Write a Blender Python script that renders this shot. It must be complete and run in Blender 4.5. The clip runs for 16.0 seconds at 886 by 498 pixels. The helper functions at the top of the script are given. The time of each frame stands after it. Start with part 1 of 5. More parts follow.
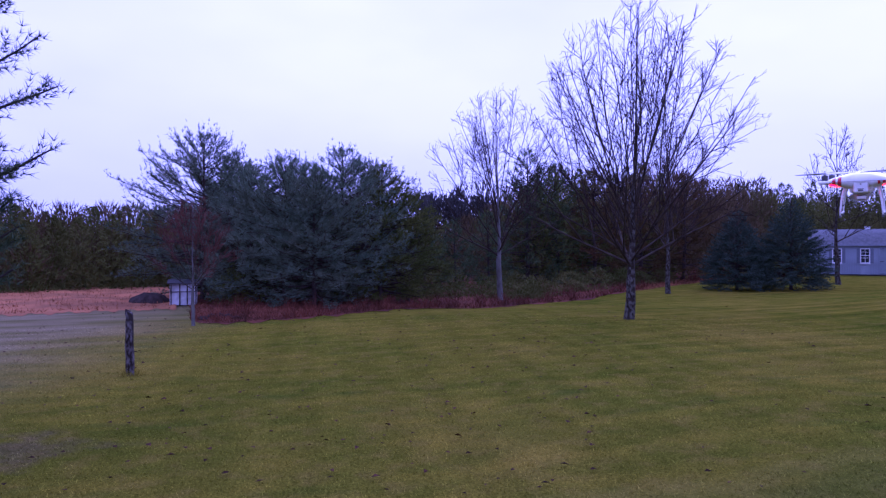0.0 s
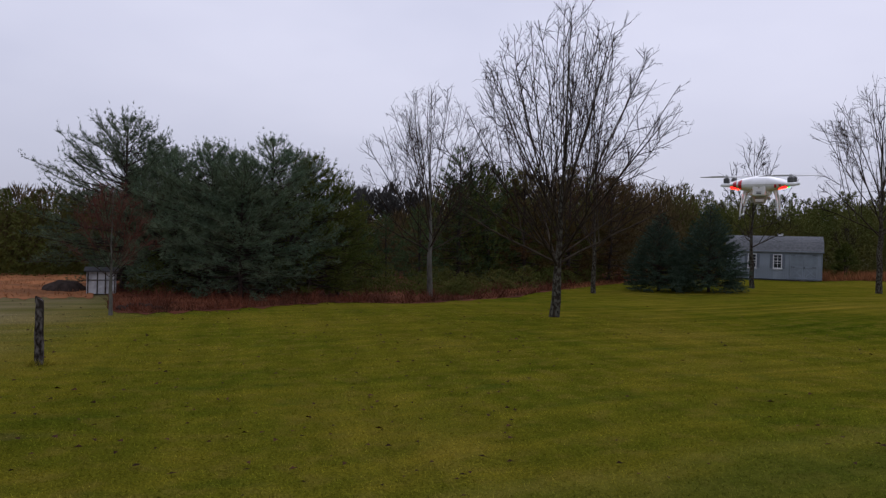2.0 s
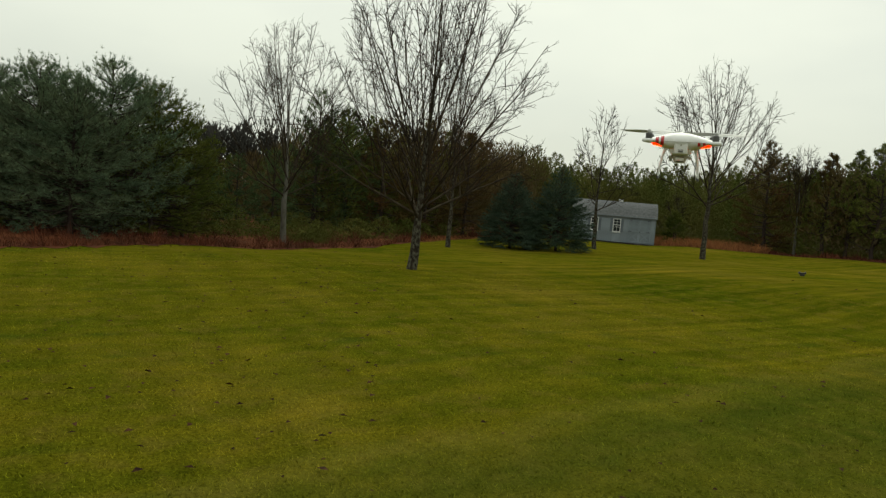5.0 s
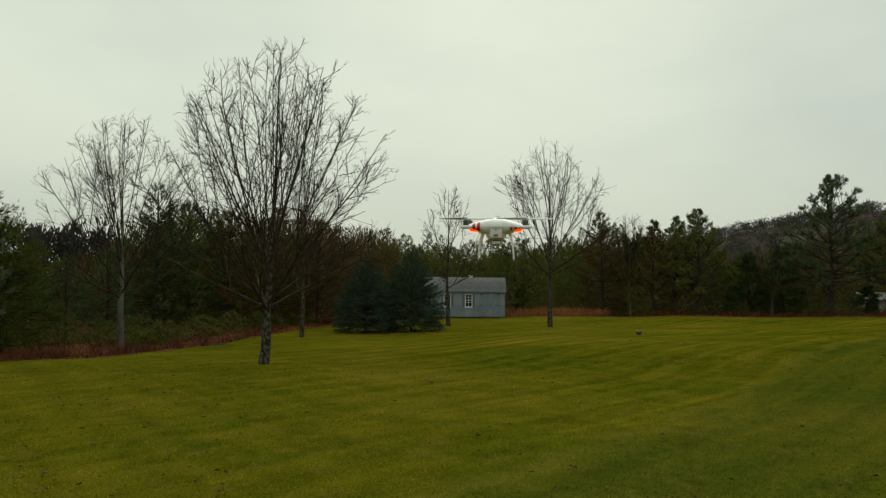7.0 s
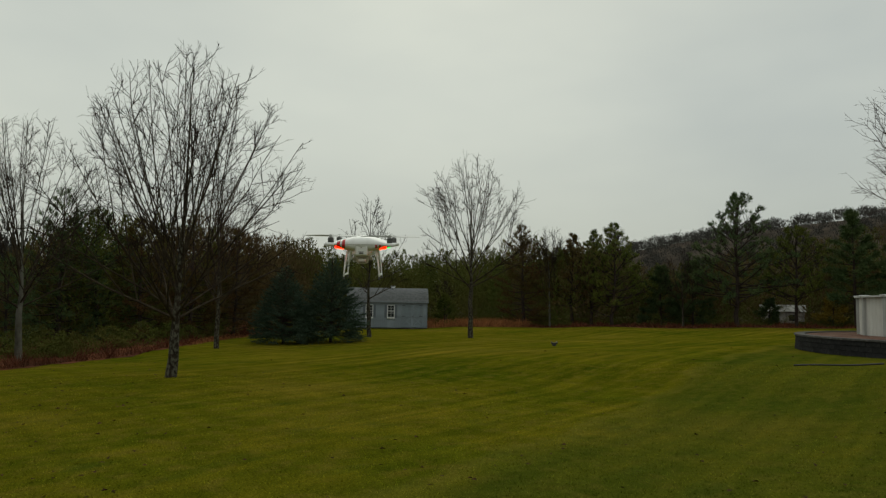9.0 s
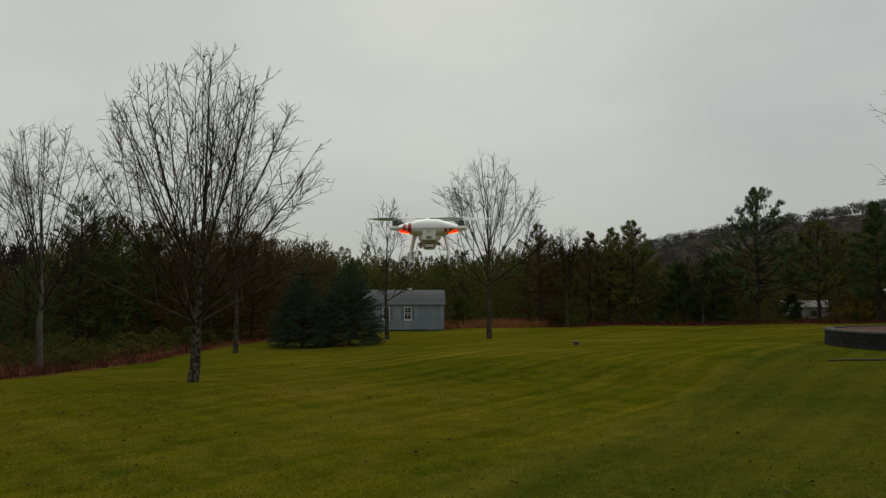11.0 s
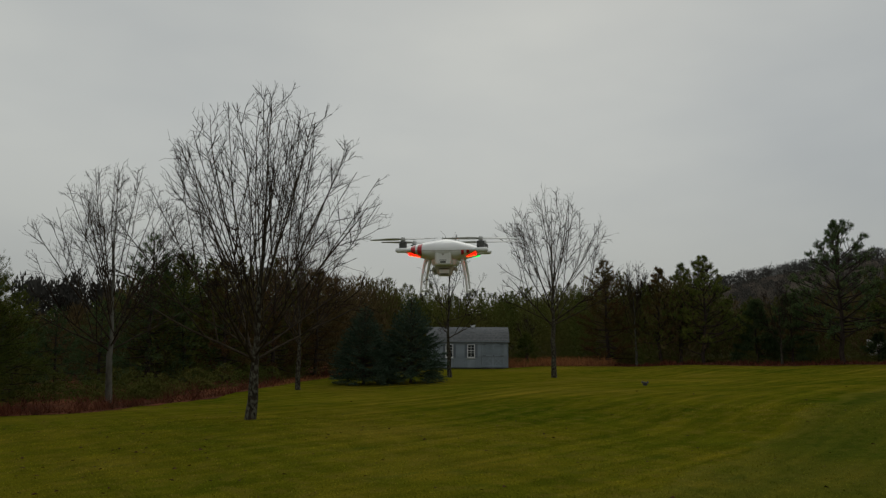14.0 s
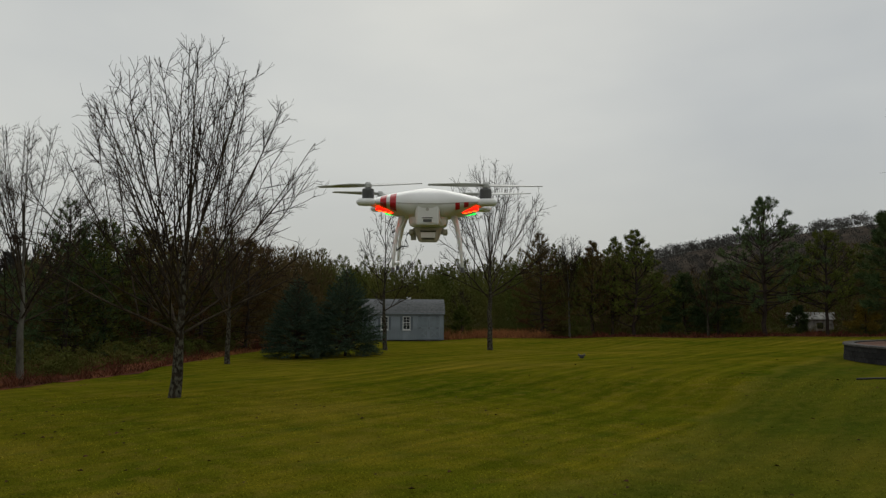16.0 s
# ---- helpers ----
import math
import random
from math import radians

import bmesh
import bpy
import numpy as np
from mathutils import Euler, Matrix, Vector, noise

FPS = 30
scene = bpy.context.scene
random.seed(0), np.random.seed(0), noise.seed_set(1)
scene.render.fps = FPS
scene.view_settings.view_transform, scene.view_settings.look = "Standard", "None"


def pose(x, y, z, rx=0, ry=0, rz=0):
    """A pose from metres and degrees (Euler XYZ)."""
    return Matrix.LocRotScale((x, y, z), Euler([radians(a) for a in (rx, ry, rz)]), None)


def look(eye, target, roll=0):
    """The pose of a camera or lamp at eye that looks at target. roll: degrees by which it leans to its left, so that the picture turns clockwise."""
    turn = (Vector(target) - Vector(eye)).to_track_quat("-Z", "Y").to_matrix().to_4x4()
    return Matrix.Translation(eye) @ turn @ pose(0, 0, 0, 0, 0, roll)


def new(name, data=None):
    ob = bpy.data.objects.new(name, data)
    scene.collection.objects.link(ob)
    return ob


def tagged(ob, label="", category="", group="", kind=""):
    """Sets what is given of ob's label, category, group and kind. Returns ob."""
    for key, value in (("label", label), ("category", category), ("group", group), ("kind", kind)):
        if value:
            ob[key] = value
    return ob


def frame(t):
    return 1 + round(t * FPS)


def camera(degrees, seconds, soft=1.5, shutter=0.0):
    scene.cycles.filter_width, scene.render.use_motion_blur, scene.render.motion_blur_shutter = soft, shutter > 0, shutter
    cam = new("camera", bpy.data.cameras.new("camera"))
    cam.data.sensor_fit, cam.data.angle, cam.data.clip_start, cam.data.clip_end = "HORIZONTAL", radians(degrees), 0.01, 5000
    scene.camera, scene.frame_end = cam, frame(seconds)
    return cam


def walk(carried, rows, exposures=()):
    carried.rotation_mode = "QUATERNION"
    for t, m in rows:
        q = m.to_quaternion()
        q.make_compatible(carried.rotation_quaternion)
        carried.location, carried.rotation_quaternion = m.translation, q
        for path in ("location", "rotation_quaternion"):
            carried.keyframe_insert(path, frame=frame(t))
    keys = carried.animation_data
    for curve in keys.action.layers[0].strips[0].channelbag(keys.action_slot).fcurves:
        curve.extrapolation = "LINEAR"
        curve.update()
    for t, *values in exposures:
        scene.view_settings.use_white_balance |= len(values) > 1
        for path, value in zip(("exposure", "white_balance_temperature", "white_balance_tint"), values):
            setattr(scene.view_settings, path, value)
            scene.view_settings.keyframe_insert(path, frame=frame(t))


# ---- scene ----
cam = camera(63.7, 16.0, soft=1.3)

# seconds, place, pitch, roll, yaw
ROWS = (
    (0.0, 0.002, 0.001, 1.948, 0.00, 0.02, 0.01),
    (0.5, -0.027, 0.052, 1.945, 0.23, -0.92, -1.92),
    (1.0, 0.005, 0.021, 1.939, -0.56, -2.00, -4.27),
    (1.5, 0.032, -0.028, 1.935, -0.34, -1.77, -5.35),
    (2.0, 0.066, -0.017, 1.926, -0.26, -1.59, -5.40),
    (2.5, 0.045, -0.023, 1.919, -0.54, -2.38, -5.23),
    (3.0, -0.042, 0.110, 1.906, -0.37, -2.90, -8.18),
    (3.5, -0.011, 0.371, 1.896, -1.05, -3.80, -11.92),
    (3.7, -0.042, 0.432, 1.893, -1.24, -4.23, -13.22),
    (6.0, 0.042, 0.369, 1.918, -4.81, -3.77, -21.88),
    (6.5, 0.063, 0.228, 1.929, 1.72, -1.46, -26.70),
    (7.0, 0.047, 0.325, 1.936, 3.64, -0.62, -28.68),
    (7.5, 0.055, 0.306, 1.942, 3.68, -1.01, -29.00),
    (8.0, 0.096, 0.255, 1.951, 3.61, -0.90, -30.04),
    (8.5, 0.206, 0.112, 1.965, 4.00, -1.03, -33.08),
    (8.7, 0.246, 0.135, 1.967, 4.39, -0.89, -34.68),
    (10.8, 0.156, 0.487, 1.926, 5.26, -0.27, -33.31),
    (11.0, 0.214, 0.543, 1.920, 4.69, 0.09, -33.52),
    (11.5, 0.368, 0.663, 1.925, 6.62, 0.44, -33.06),
    (12.0, 0.455, 0.672, 1.936, 9.01, -0.14, -31.28),
    (12.5, 0.518, 0.723, 1.936, 6.93, -1.69, -29.38),
    (13.0, 0.498, 0.712, 1.966, 9.83, 0.57, -28.49),
    (13.5, 0.518, 0.940, 1.908, 8.51, 1.51, -27.26),
    (14.0, 0.569, 0.817, 1.922, 7.66, -0.22, -28.31),
    (14.5, 0.402, 0.963, 1.957, 6.86, 0.23, -34.43),
    (15.0, 0.542, 1.204, 1.973, 3.24, 0.42, -39.81),
    (15.5, 0.693, 1.377, 1.974, 4.02, 0.05, -35.01),
    (16.0, 0.818, 1.490, 1.977, 5.42, -0.28, -33.58),
)
# seconds, stops, kelvin, tint
EXPOSURES = (
    (0.0, 0.54, 4350, 80), (0.5, 0.16, 4600, 62), (1.0, 0.08, 5050, 46), (1.5, 0.06, 5400, 32), (2.0, 0.05, 5750, 22),
    (2.5, 0.06, 6050, 16), (3.0, 0.06, 6350, 11), (3.5, 0.1, 6500, 8), (6.0, 0.46, 7350, -10), (6.5, 0.40, 7300, -10),
    (7.0, 0.1, 7200, -9), (7.5, -0.12, 7150, -8), (8.5, -0.15, 6950, -5), (11.0, -0.25, 6750, 2), (12.0, -0.33, 6700, 3),
    (13.0, -0.42, 6600, 4), (14.0, -0.48, 6600, 4), (14.5, -0.42, 6600, 4), (15.0, -0.3, 6650, 5), (16.0, -0.2, 6650, 5),
)
walk(cam, [(t, pose(x, y, z, 90 + p, r, w)) for t, x, y, z, p, r, w in ROWS], EXPOSURES)

# ---------------------------------------------------------------- world and light
world = bpy.data.worlds.new("overcast_sky")
scene.world = world
world.use_nodes = True
wn, wl = world.node_tree.nodes, world.node_tree.links
SUN_EL, SUN_ROT = 38.0, 40.0
sky = wn.new("ShaderNodeTexSky")
sky.sky_type, sky.sun_disc = "NISHITA", False
sky.sun_elevation, sky.sun_rotation = radians(SUN_EL), radians(SUN_ROT)
scale = wn.new("ShaderNodeVectorMath")
scale.operation = "SCALE"
scale.inputs["Scale"].default_value = 0.1
wl.new(sky.outputs[0], scale.inputs[0])
coord = wn.new("ShaderNodeTexCoord")
stretch = wn.new("ShaderNodeMapping")
stretch.inputs["Scale"].default_value = (1.0, 1.0, 2.5)
wl.new(coord.outputs["Generated"], stretch.inputs[0])
cloud = wn.new("ShaderNodeTexNoise")
cloud.inputs["Scale"].default_value, cloud.inputs["Detail"].default_value = 1.6, 4.0
wl.new(stretch.outputs[0], cloud.inputs["Vector"])
ramp = wn.new("ShaderNodeValToRGB")
ramp.color_ramp.elements[0].position, ramp.color_ramp.elements[0].color = 0.3, (0.55, 0.56, 0.585, 1)
ramp.color_ramp.elements[1].position, ramp.color_ramp.elements[1].color = 0.7, (0.72, 0.715, 0.705, 1)
wl.new(cloud.outputs["Fac"], ramp.inputs[0])
veil = wn.new("ShaderNodeMixRGB")
veil.inputs[0].default_value = 0.93
wl.new(scale.outputs[0], veil.inputs[1])
wl.new(ramp.outputs[0], veil.inputs[2])
# an overcast sky is dimmer towards the horizon
height_of = wn.new("ShaderNodeSeparateXYZ")
wl.new(coord.outputs["Generated"], height_of.inputs[0])
dim = wn.new("ShaderNodeMapRange")
dim.interpolation_type = "SMOOTHSTEP"
dim.inputs["From Min"].default_value, dim.inputs["From Max"].default_value = -0.02, 0.32
dim.inputs["To Min"].default_value, dim.inputs["To Max"].default_value = 0.80, 1.03
wl.new(height_of.outputs["Z"], dim.inputs["Value"])
dome = wn.new("ShaderNodeVectorMath")
dome.operation = "SCALE"
wl.new(veil.outputs[0], dome.inputs[0])
wl.new(dim.outputs[0], dome.inputs["Scale"])
wl.new(dome.outputs[0], wn["Background"].inputs[0])
wn["Background"].inputs[1].default_value = 1.0

sun = new("sun", bpy.data.lights.new("sun", "SUN"))
sun.data.energy, sun.data.angle, sun.data.color = 0.5, radians(40), (1.0, 0.97, 0.93)
sun.matrix_world = look((0, 0, 60), (0 - 40 * math.sin(radians(SUN_ROT)), 0 - 40 * math.cos(radians(SUN_ROT)), 60 - 40 * math.tan(radians(SUN_EL))))

# ---------------------------------------------------------------- materials


def mat(name, rgb, rgb2=None, scale=8.0, rough=0.8, metal=0.0, bump=0.0, bump_scale=40.0, island=0.0, obj=0.0, emit=0.0, stain=None, stain_scale=1.0, stretch=(1, 1, 1)):
    """A procedural surface: two tones mixed by noise, a coarser stain, variation per piece and per thing, fine relief."""
    m = bpy.data.materials.new(name)
    m.use_nodes = True
    n, l = m.node_tree.nodes, m.node_tree.links
    b = n["Principled BSDF"]
    b.inputs["Roughness"].default_value, b.inputs["Metallic"].default_value = rough, metal
    b.inputs["Specular IOR Level"].default_value = 0.04 if rough >= 0.9 else (0.25 if rough >= 0.7 else 0.5)
    co = n.new("ShaderNodeTexCoord")
    mp = n.new("ShaderNodeMapping")
    mp.inputs["Scale"].default_value = stretch
    l.new(co.outputs["Object"], mp.inputs[0])
    rgb2 = rgb2 or tuple(c * 0.8 for c in rgb)
    nz = n.new("ShaderNodeTexNoise")
    nz.inputs["Scale"].default_value, nz.inputs["Detail"].default_value = scale, 5.0
    l.new(mp.outputs[0], nz.inputs["Vector"])
    cr = n.new("ShaderNodeValToRGB")
    cr.color_ramp.elements[0].position, cr.color_ramp.elements[1].position = 0.35, 0.65
    cr.color_ramp.elements[0].color, cr.color_ramp.elements[1].color = (*rgb, 1), (*rgb2, 1)
    l.new(nz.outputs["Fac"], cr.inputs[0])
    out = cr.outputs[0]
    if stain:
        s = n.new("ShaderNodeTexNoise")
        s.inputs["Scale"].default_value, s.inputs["Detail"].default_value = stain_scale, 3.0
        l.new(mp.outputs[0], s.inputs["Vector"])
        sr = n.new("ShaderNodeValToRGB")
        sr.color_ramp.elements[0].position, sr.color_ramp.elements[1].position = 0.45, 0.62
        l.new(s.outputs["Fac"], sr.inputs[0])
        mx = n.new("ShaderNodeMixRGB")
        l.new(sr.outputs[0], mx.inputs[0])
        l.new(out, mx.inputs[1])
        mx.inputs[2].default_value = (*stain, 1)
        out = mx.outputs[0]
    for amount, node, socket in ((island, "ShaderNodeNewGeometry", "Random Per Island"), (obj, "ShaderNodeObjectInfo", "Random")):
        if amount:
            r = n.new(node)
            mr = n.new("ShaderNodeMapRange")
            mr.inputs["To Min"].default_value, mr.inputs["To Max"].default_value = 1 - amount, 1 + amount
            l.new(r.outputs[socket], mr.inputs["Value"])
            vm = n.new("ShaderNodeVectorMath")
            vm.operation = "SCALE"
            l.new(out, vm.inputs[0])
            l.new(mr.outputs[0], vm.inputs["Scale"])
            out = vm.outputs[0]
    l.new(out, b.inputs["Base Color"])
    if bump:
        bn = n.new("ShaderNodeTexNoise")
        bn.inputs["Scale"].default_value, bn.inputs["Detail"].default_value = bump_scale, 4.0
        l.new(mp.outputs[0], bn.inputs["Vector"])
        bp = n.new("ShaderNodeBump")
        bp.inputs["Strength"].default_value, bp.inputs["Distance"].default_value = bump, 0.02
        l.new(bn.outputs["Fac"], bp.inputs["Height"])
        l.new(bp.outputs[0], b.inputs["Normal"])
    if emit:
        b.inputs["Emission Color"].default_value, b.inputs["Emission Strength"].default_value = (*rgb, 1), emit
    return m


def lawn_material(name, pieces=0.0):
    m = bpy.data.materials.new(name)
    m.use_nodes = True
    n, l = m.node_tree.nodes, m.node_tree.links
    b = n["Principled BSDF"]
    b.inputs["Roughness"].default_value = 0.9
    b.inputs["Specular IOR Level"].default_value = 0.0
    co = n.new("ShaderNodeTexCoord")

    def tex(scale, detail=4.0, size=None, turn=0.0):
        t = n.new("ShaderNodeTexNoise")
        t.inputs["Scale"].default_value, t.inputs["Detail"].default_value = scale, detail
        mp = n.new("ShaderNodeMapping")
        mp.vector_type = "TEXTURE"
        mp.inputs["Scale"].default_value, mp.inputs["Rotation"].default_value = size or (1, 1, 1), (0, 0, radians(turn))
        l.new(co.outputs["Object"], mp.inputs[0])
        l.new(mp.outputs[0], t.inputs["Vector"])
        return t.outputs["Fac"]

    def ramp_of(fac, stops):
        r = n.new("ShaderNodeValToRGB")
        while len(r.color_ramp.elements) < len(stops):
            r.color_ramp.elements.new(0.5)
        for e, (p, c) in zip(r.color_ramp.elements, stops):
            e.position, e.color = p, (*c, 1)
        l.new(fac, r.inputs[0])
        return r.outputs[0]

    def mix(fac, a, c, mode="MIX"):
        x = n.new("ShaderNodeMixRGB")
        x.blend_type = mode
        if isinstance(fac, float):
            x.inputs[0].default_value = fac
        else:
            l.new(fac, x.inputs[0])
        l.new(a, x.inputs[1])
        l.new(c, x.inputs[2])
        return x.outputs[0]

    base = ramp_of(tex(0.22, 6.0), [(0.32, (0.077, 0.090, 0.006)), (0.5, (0.116, 0.109, 0.008)), (0.68, (0.146, 0.122, 0.012))])
    # passes of the mower, long and thin, and older ones across them
    rows_a = ramp_of(tex(1.0, 3.0, (11.0, 0.34, 1.0), 18), [(0.36, (0.76, 0.82, 0.75)), (0.64, (1.20, 1.14, 1.18))])
    rows_b = ramp_of(tex(1.0, 2.0, (14.0, 0.5, 1.0), 100), [(0.4, (0.92, 0.93, 0.92)), (0.6, (1.08, 1.07, 1.08))])
    patch = ramp_of(tex(1.7, 6.0, (1.5, 0.8, 1.0), 18), [(0.35, (0.80, 0.88, 0.82)), (0.65, (1.18, 1.12, 1.15))])
    fine = ramp_of(tex(42.0, 5.0), [(0.32, (0.66, 0.68, 0.66)), (0.68, (1.36, 1.33, 1.3))])
    # regular mower bands, broken up along their way
    wave = n.new("ShaderNodeTexWave")
    wave.bands_direction = "Y"
    wave.inputs["Scale"].default_value, wave.inputs["Distortion"].default_value = 0.30, 2.2
    wave.inputs["Detail"].default_value, wave.inputs["Detail Scale"].default_value = 2.0, 0.8
    wmap = n.new("ShaderNodeMapping")
    wmap.vector_type = "TEXTURE"
    wmap.inputs["Rotation"].default_value, wmap.inputs["Scale"].default_value = (0, 0, radians(18)), (4.0, 1.0, 1.0)
    l.new(co.outputs["Object"], wmap.inputs[0])
    l.new(wmap.outputs[0], wave.inputs["Vector"])
    bands = ramp_of(wave.outputs["Fac"], [(0.2, (0.87, 0.91, 0.87)), (0.8, (1.11, 1.08, 1.09))])
    # the western lawn was mown less evenly, so its bands are faint
    ew = n.new("ShaderNodeSeparateXYZ")
    l.new(co.outputs["Object"], ew.inputs[0])
    east = n.new("ShaderNodeMapRange")
    east.interpolation_type = "SMOOTHSTEP"
    east.inputs["From Min"].default_value, east.inputs["From Max"].default_value = 0.0, 12.0
    east.inputs["To Min"].default_value = 0.3
    l.new(ew.outputs["X"], east.inputs["Value"])
    out = base
    for layer in (bands, rows_a):
        out = mix(east.outputs[0], out, layer, "MULTIPLY")
    for layer in (rows_b, patch, fine):
        out = mix(1.0, out, layer, "MULTIPLY")
    # thatch showing between the blades
    thatch = ramp_of(tex(3.2, 8.0), [(0.50, (0, 0, 0)), (0.66, (0.55, 0.55, 0.55))])
    out = mix(thatch, out, ramp_of(tex(40.0, 4.0), [(0.35, (0.105, 0.085, 0.010)), (0.65, (0.20, 0.160, 0.026))]))
    # dry straw-coloured and lush dark patches
    dry = ramp_of(tex(0.21, 6.0), [(0.56, (0, 0, 0)), (0.74, (0.6, 0.6, 0.6))])
    straw = ramp_of(tex(9.0, 5.0), [(0.3, (0.14, 0.108, 0.012)), (0.7, (0.21, 0.168, 0.026))])
    out = mix(dry, out, straw)
    lush = ramp_of(tex(1.3, 4.0, (1.8, 0.8, 1.0), 11), [(0.60, (0, 0, 0)), (0.74, (0.6, 0.6, 0.6))])
    out = mix(lush, out, ramp_of(tex(14.0, 5.0), [(0.3, (0.036, 0.060, 0.006)), (0.7, (0.060, 0.088, 0.010))]))
    # the last pass of the mower: a pale swath, and lusher grass south-east of it
    side = n.new("ShaderNodeVectorMath")
    side.operation = "DOT_PRODUCT"
    side.inputs[1].default_value = (-0.36, 0.933, 0.0)
    l.new(co.outputs["Object"], side.inputs[0])
    swerve = n.new("ShaderNodeMath")
    swerve.operation = "MULTIPLY_ADD"
    swerve.inputs[1].default_value = 1.3
    l.new(tex(0.7, 5.0), swerve.inputs[0])
    l.new(side.outputs["Value"], swerve.inputs[2])

    def across(lo, hi, top):
        r = n.new("ShaderNodeMapRange")
        r.interpolation_type = "SMOOTHSTEP"
        r.inputs["From Min"].default_value, r.inputs["From Max"].default_value, r.inputs["To Max"].default_value = lo, hi, top
        l.new(swerve.outputs[0], r.inputs["Value"])
        return r.outputs[0]

    out = mix(across(5.5, 4.7, 0.5), out, ramp_of(tex(6.0, 6.0), [(0.3, (0.036, 0.054, 0.007)), (0.7, (0.088, 0.100, 0.016))]))
    swath = n.new("ShaderNodeMath")
    swath.operation = "MULTIPLY"
    l.new(across(4.95, 5.2, 0.22), swath.inputs[0])
    l.new(across(5.55, 5.3, 1.0), swath.inputs[1])
    out = mix(swath.outputs[0], out, ramp_of(tex(12.0, 6.0), [(0.3, (0.15, 0.13, 0.02)), (0.7, (0.22, 0.19, 0.04))]))
    # worn pale ground west of the post
    sep = n.new("ShaderNodeSeparateXYZ")
    l.new(co.outputs["Object"], sep.inputs[0])
    west = n.new("ShaderNodeMapRange")
    west.interpolation_type = "SMOOTHSTEP"
    west.inputs["From Min"].default_value, west.inputs["From Max"].default_value = -4.5, -10.5
    west.inputs["To Max"].default_value = 0.8
    l.new(sep.outputs["X"], west.inputs["Value"])
    out = mix(west.outputs[0], out, ramp_of(tex(0.8, 6.0, (2.5, 0.7, 1.0), 20), [(0.35, (0.13, 0.115, 0.05)), (0.65, (0.25, 0.20, 0.12))]))
    # a scuffed patch of bare soil
    near = n.new("ShaderNodeVectorMath")
    near.operation = "DISTANCE"
    near.inputs[1].default_value = (-4.1, 6.8, 0.0)
    l.new(co.outputs["Object"], near.inputs[0])
    ragged = n.new("ShaderNodeMath")
    ragged.operation = "MULTIPLY_ADD"
    ragged.inputs[1].default_value = 1.9
    l.new(tex(2.2, 6.0), ragged.inputs[0])
    l.new(near.outputs["Value"], ragged.inputs[2])
    bare = n.new("ShaderNodeMapRange")
    bare.inputs["From Min"].default_value, bare.inputs["From Max"].default_value = 1.75, 1.25
    bare.inputs["To Max"].default_value = 0.5
    l.new(ragged.outputs[0], bare.inputs["Value"])
    out = mix(bare.outputs[0], out, ramp_of(tex(12.0, 6.0), [(0.3, (0.06, 0.044, 0.026)), (0.7, (0.15, 0.11, 0.06))]))
    # floor of the far woods
    dist = n.new("ShaderNodeVectorMath")
    dist.operation = "LENGTH"
    l.new(co.outputs["Object"], dist.inputs[0])
    far = n.new("ShaderNodeMapRange")
    far.inputs["From Min"].default_value, far.inputs["From Max"].default_value = 74.0, 84.0
    l.new(dist.outputs["Value"], far.inputs["Value"])
    out = mix(far.outputs[0], out, ramp_of(tex(0.1, 6.0), [(0.35, (0.05, 0.042, 0.034)), (0.65, (0.10, 0.082, 0.068))]))
    if pieces:
        r = n.new("ShaderNodeNewGeometry")
        mr = n.new("ShaderNodeMapRange")
        mr.inputs["To Min"].default_value, mr.inputs["To Max"].default_value = 1.75 - pieces, 1.75 + pieces
        l.new(r.outputs["Random Per Island"], mr.inputs["Value"])
        vm = n.new("ShaderNodeVectorMath")
        vm.operation = "SCALE"
        l.new(out, vm.inputs[0])
        l.new(mr.outputs[0], vm.inputs["Scale"])
        out = vm.outputs[0]
    l.new(out, b.inputs["Base Color"])
    if not pieces:
        bp = n.new("ShaderNodeBump")
        bp.inputs["Strength"].default_value, bp.inputs["Distance"].default_value = 0.8, 0.05
        l.new(tex(30.0, 6.0), bp.inputs["Height"])
        l.new(bp.outputs[0], b.inputs["Normal"])
    return m


M_LAWN = lawn_material("mown_lawn")
M_BLADE = lawn_material("grass_blades", 0.6)
M_LITTER = mat("red_brown_leaf_litter", (0.115, 0.038, 0.019), (0.055, 0.022, 0.013), scale=3.0, rough=0.95, bump=1.0, bump_scale=14, stain=(0.16, 0.058, 0.026), stain_scale=0.5)
M_BRUSH = mat("red_brown_brush", (0.14, 0.046, 0.024), (0.065, 0.030, 0.018), scale=0.7, rough=0.95, island=0.5)
M_STRAW = mat("orange_dry_grass", (0.36, 0.150, 0.060), (0.20, 0.09, 0.04), scale=0.6, rough=0.9, island=0.35)
M_YELLOW = mat("yellow_shrub_leaves", (0.30, 0.21, 0.035), (0.20, 0.15, 0.03), scale=2.0, rough=0.9, island=0.3)
M_LEAF = mat("fallen_leaves", (0.075, 0.032, 0.018), (0.022, 0.012, 0.009), scale=30.0, rough=0.95, island=0.6)
M_BARK = mat("grey_brown_bark", (0.040, 0.031, 0.022), (0.020, 0.016, 0.012), scale=9.0, rough=0.95, bump=1.0, bump_scale=25, stain=(0.105, 0.10, 0.075), stain_scale=16.0, stretch=(1, 1, 0.6))
M_LIMB = mat("brown_limb_bark", (0.050, 0.037, 0.025), (0.028, 0.021, 0.016), scale=6.0, rough=0.95, stain=(0.062, 0.050, 0.033), stain_scale=5.0)
M_TWIG = mat("bare_twigs", (0.034, 0.024, 0.018), (0.020, 0.015, 0.012), scale=1.5, rough=0.95)
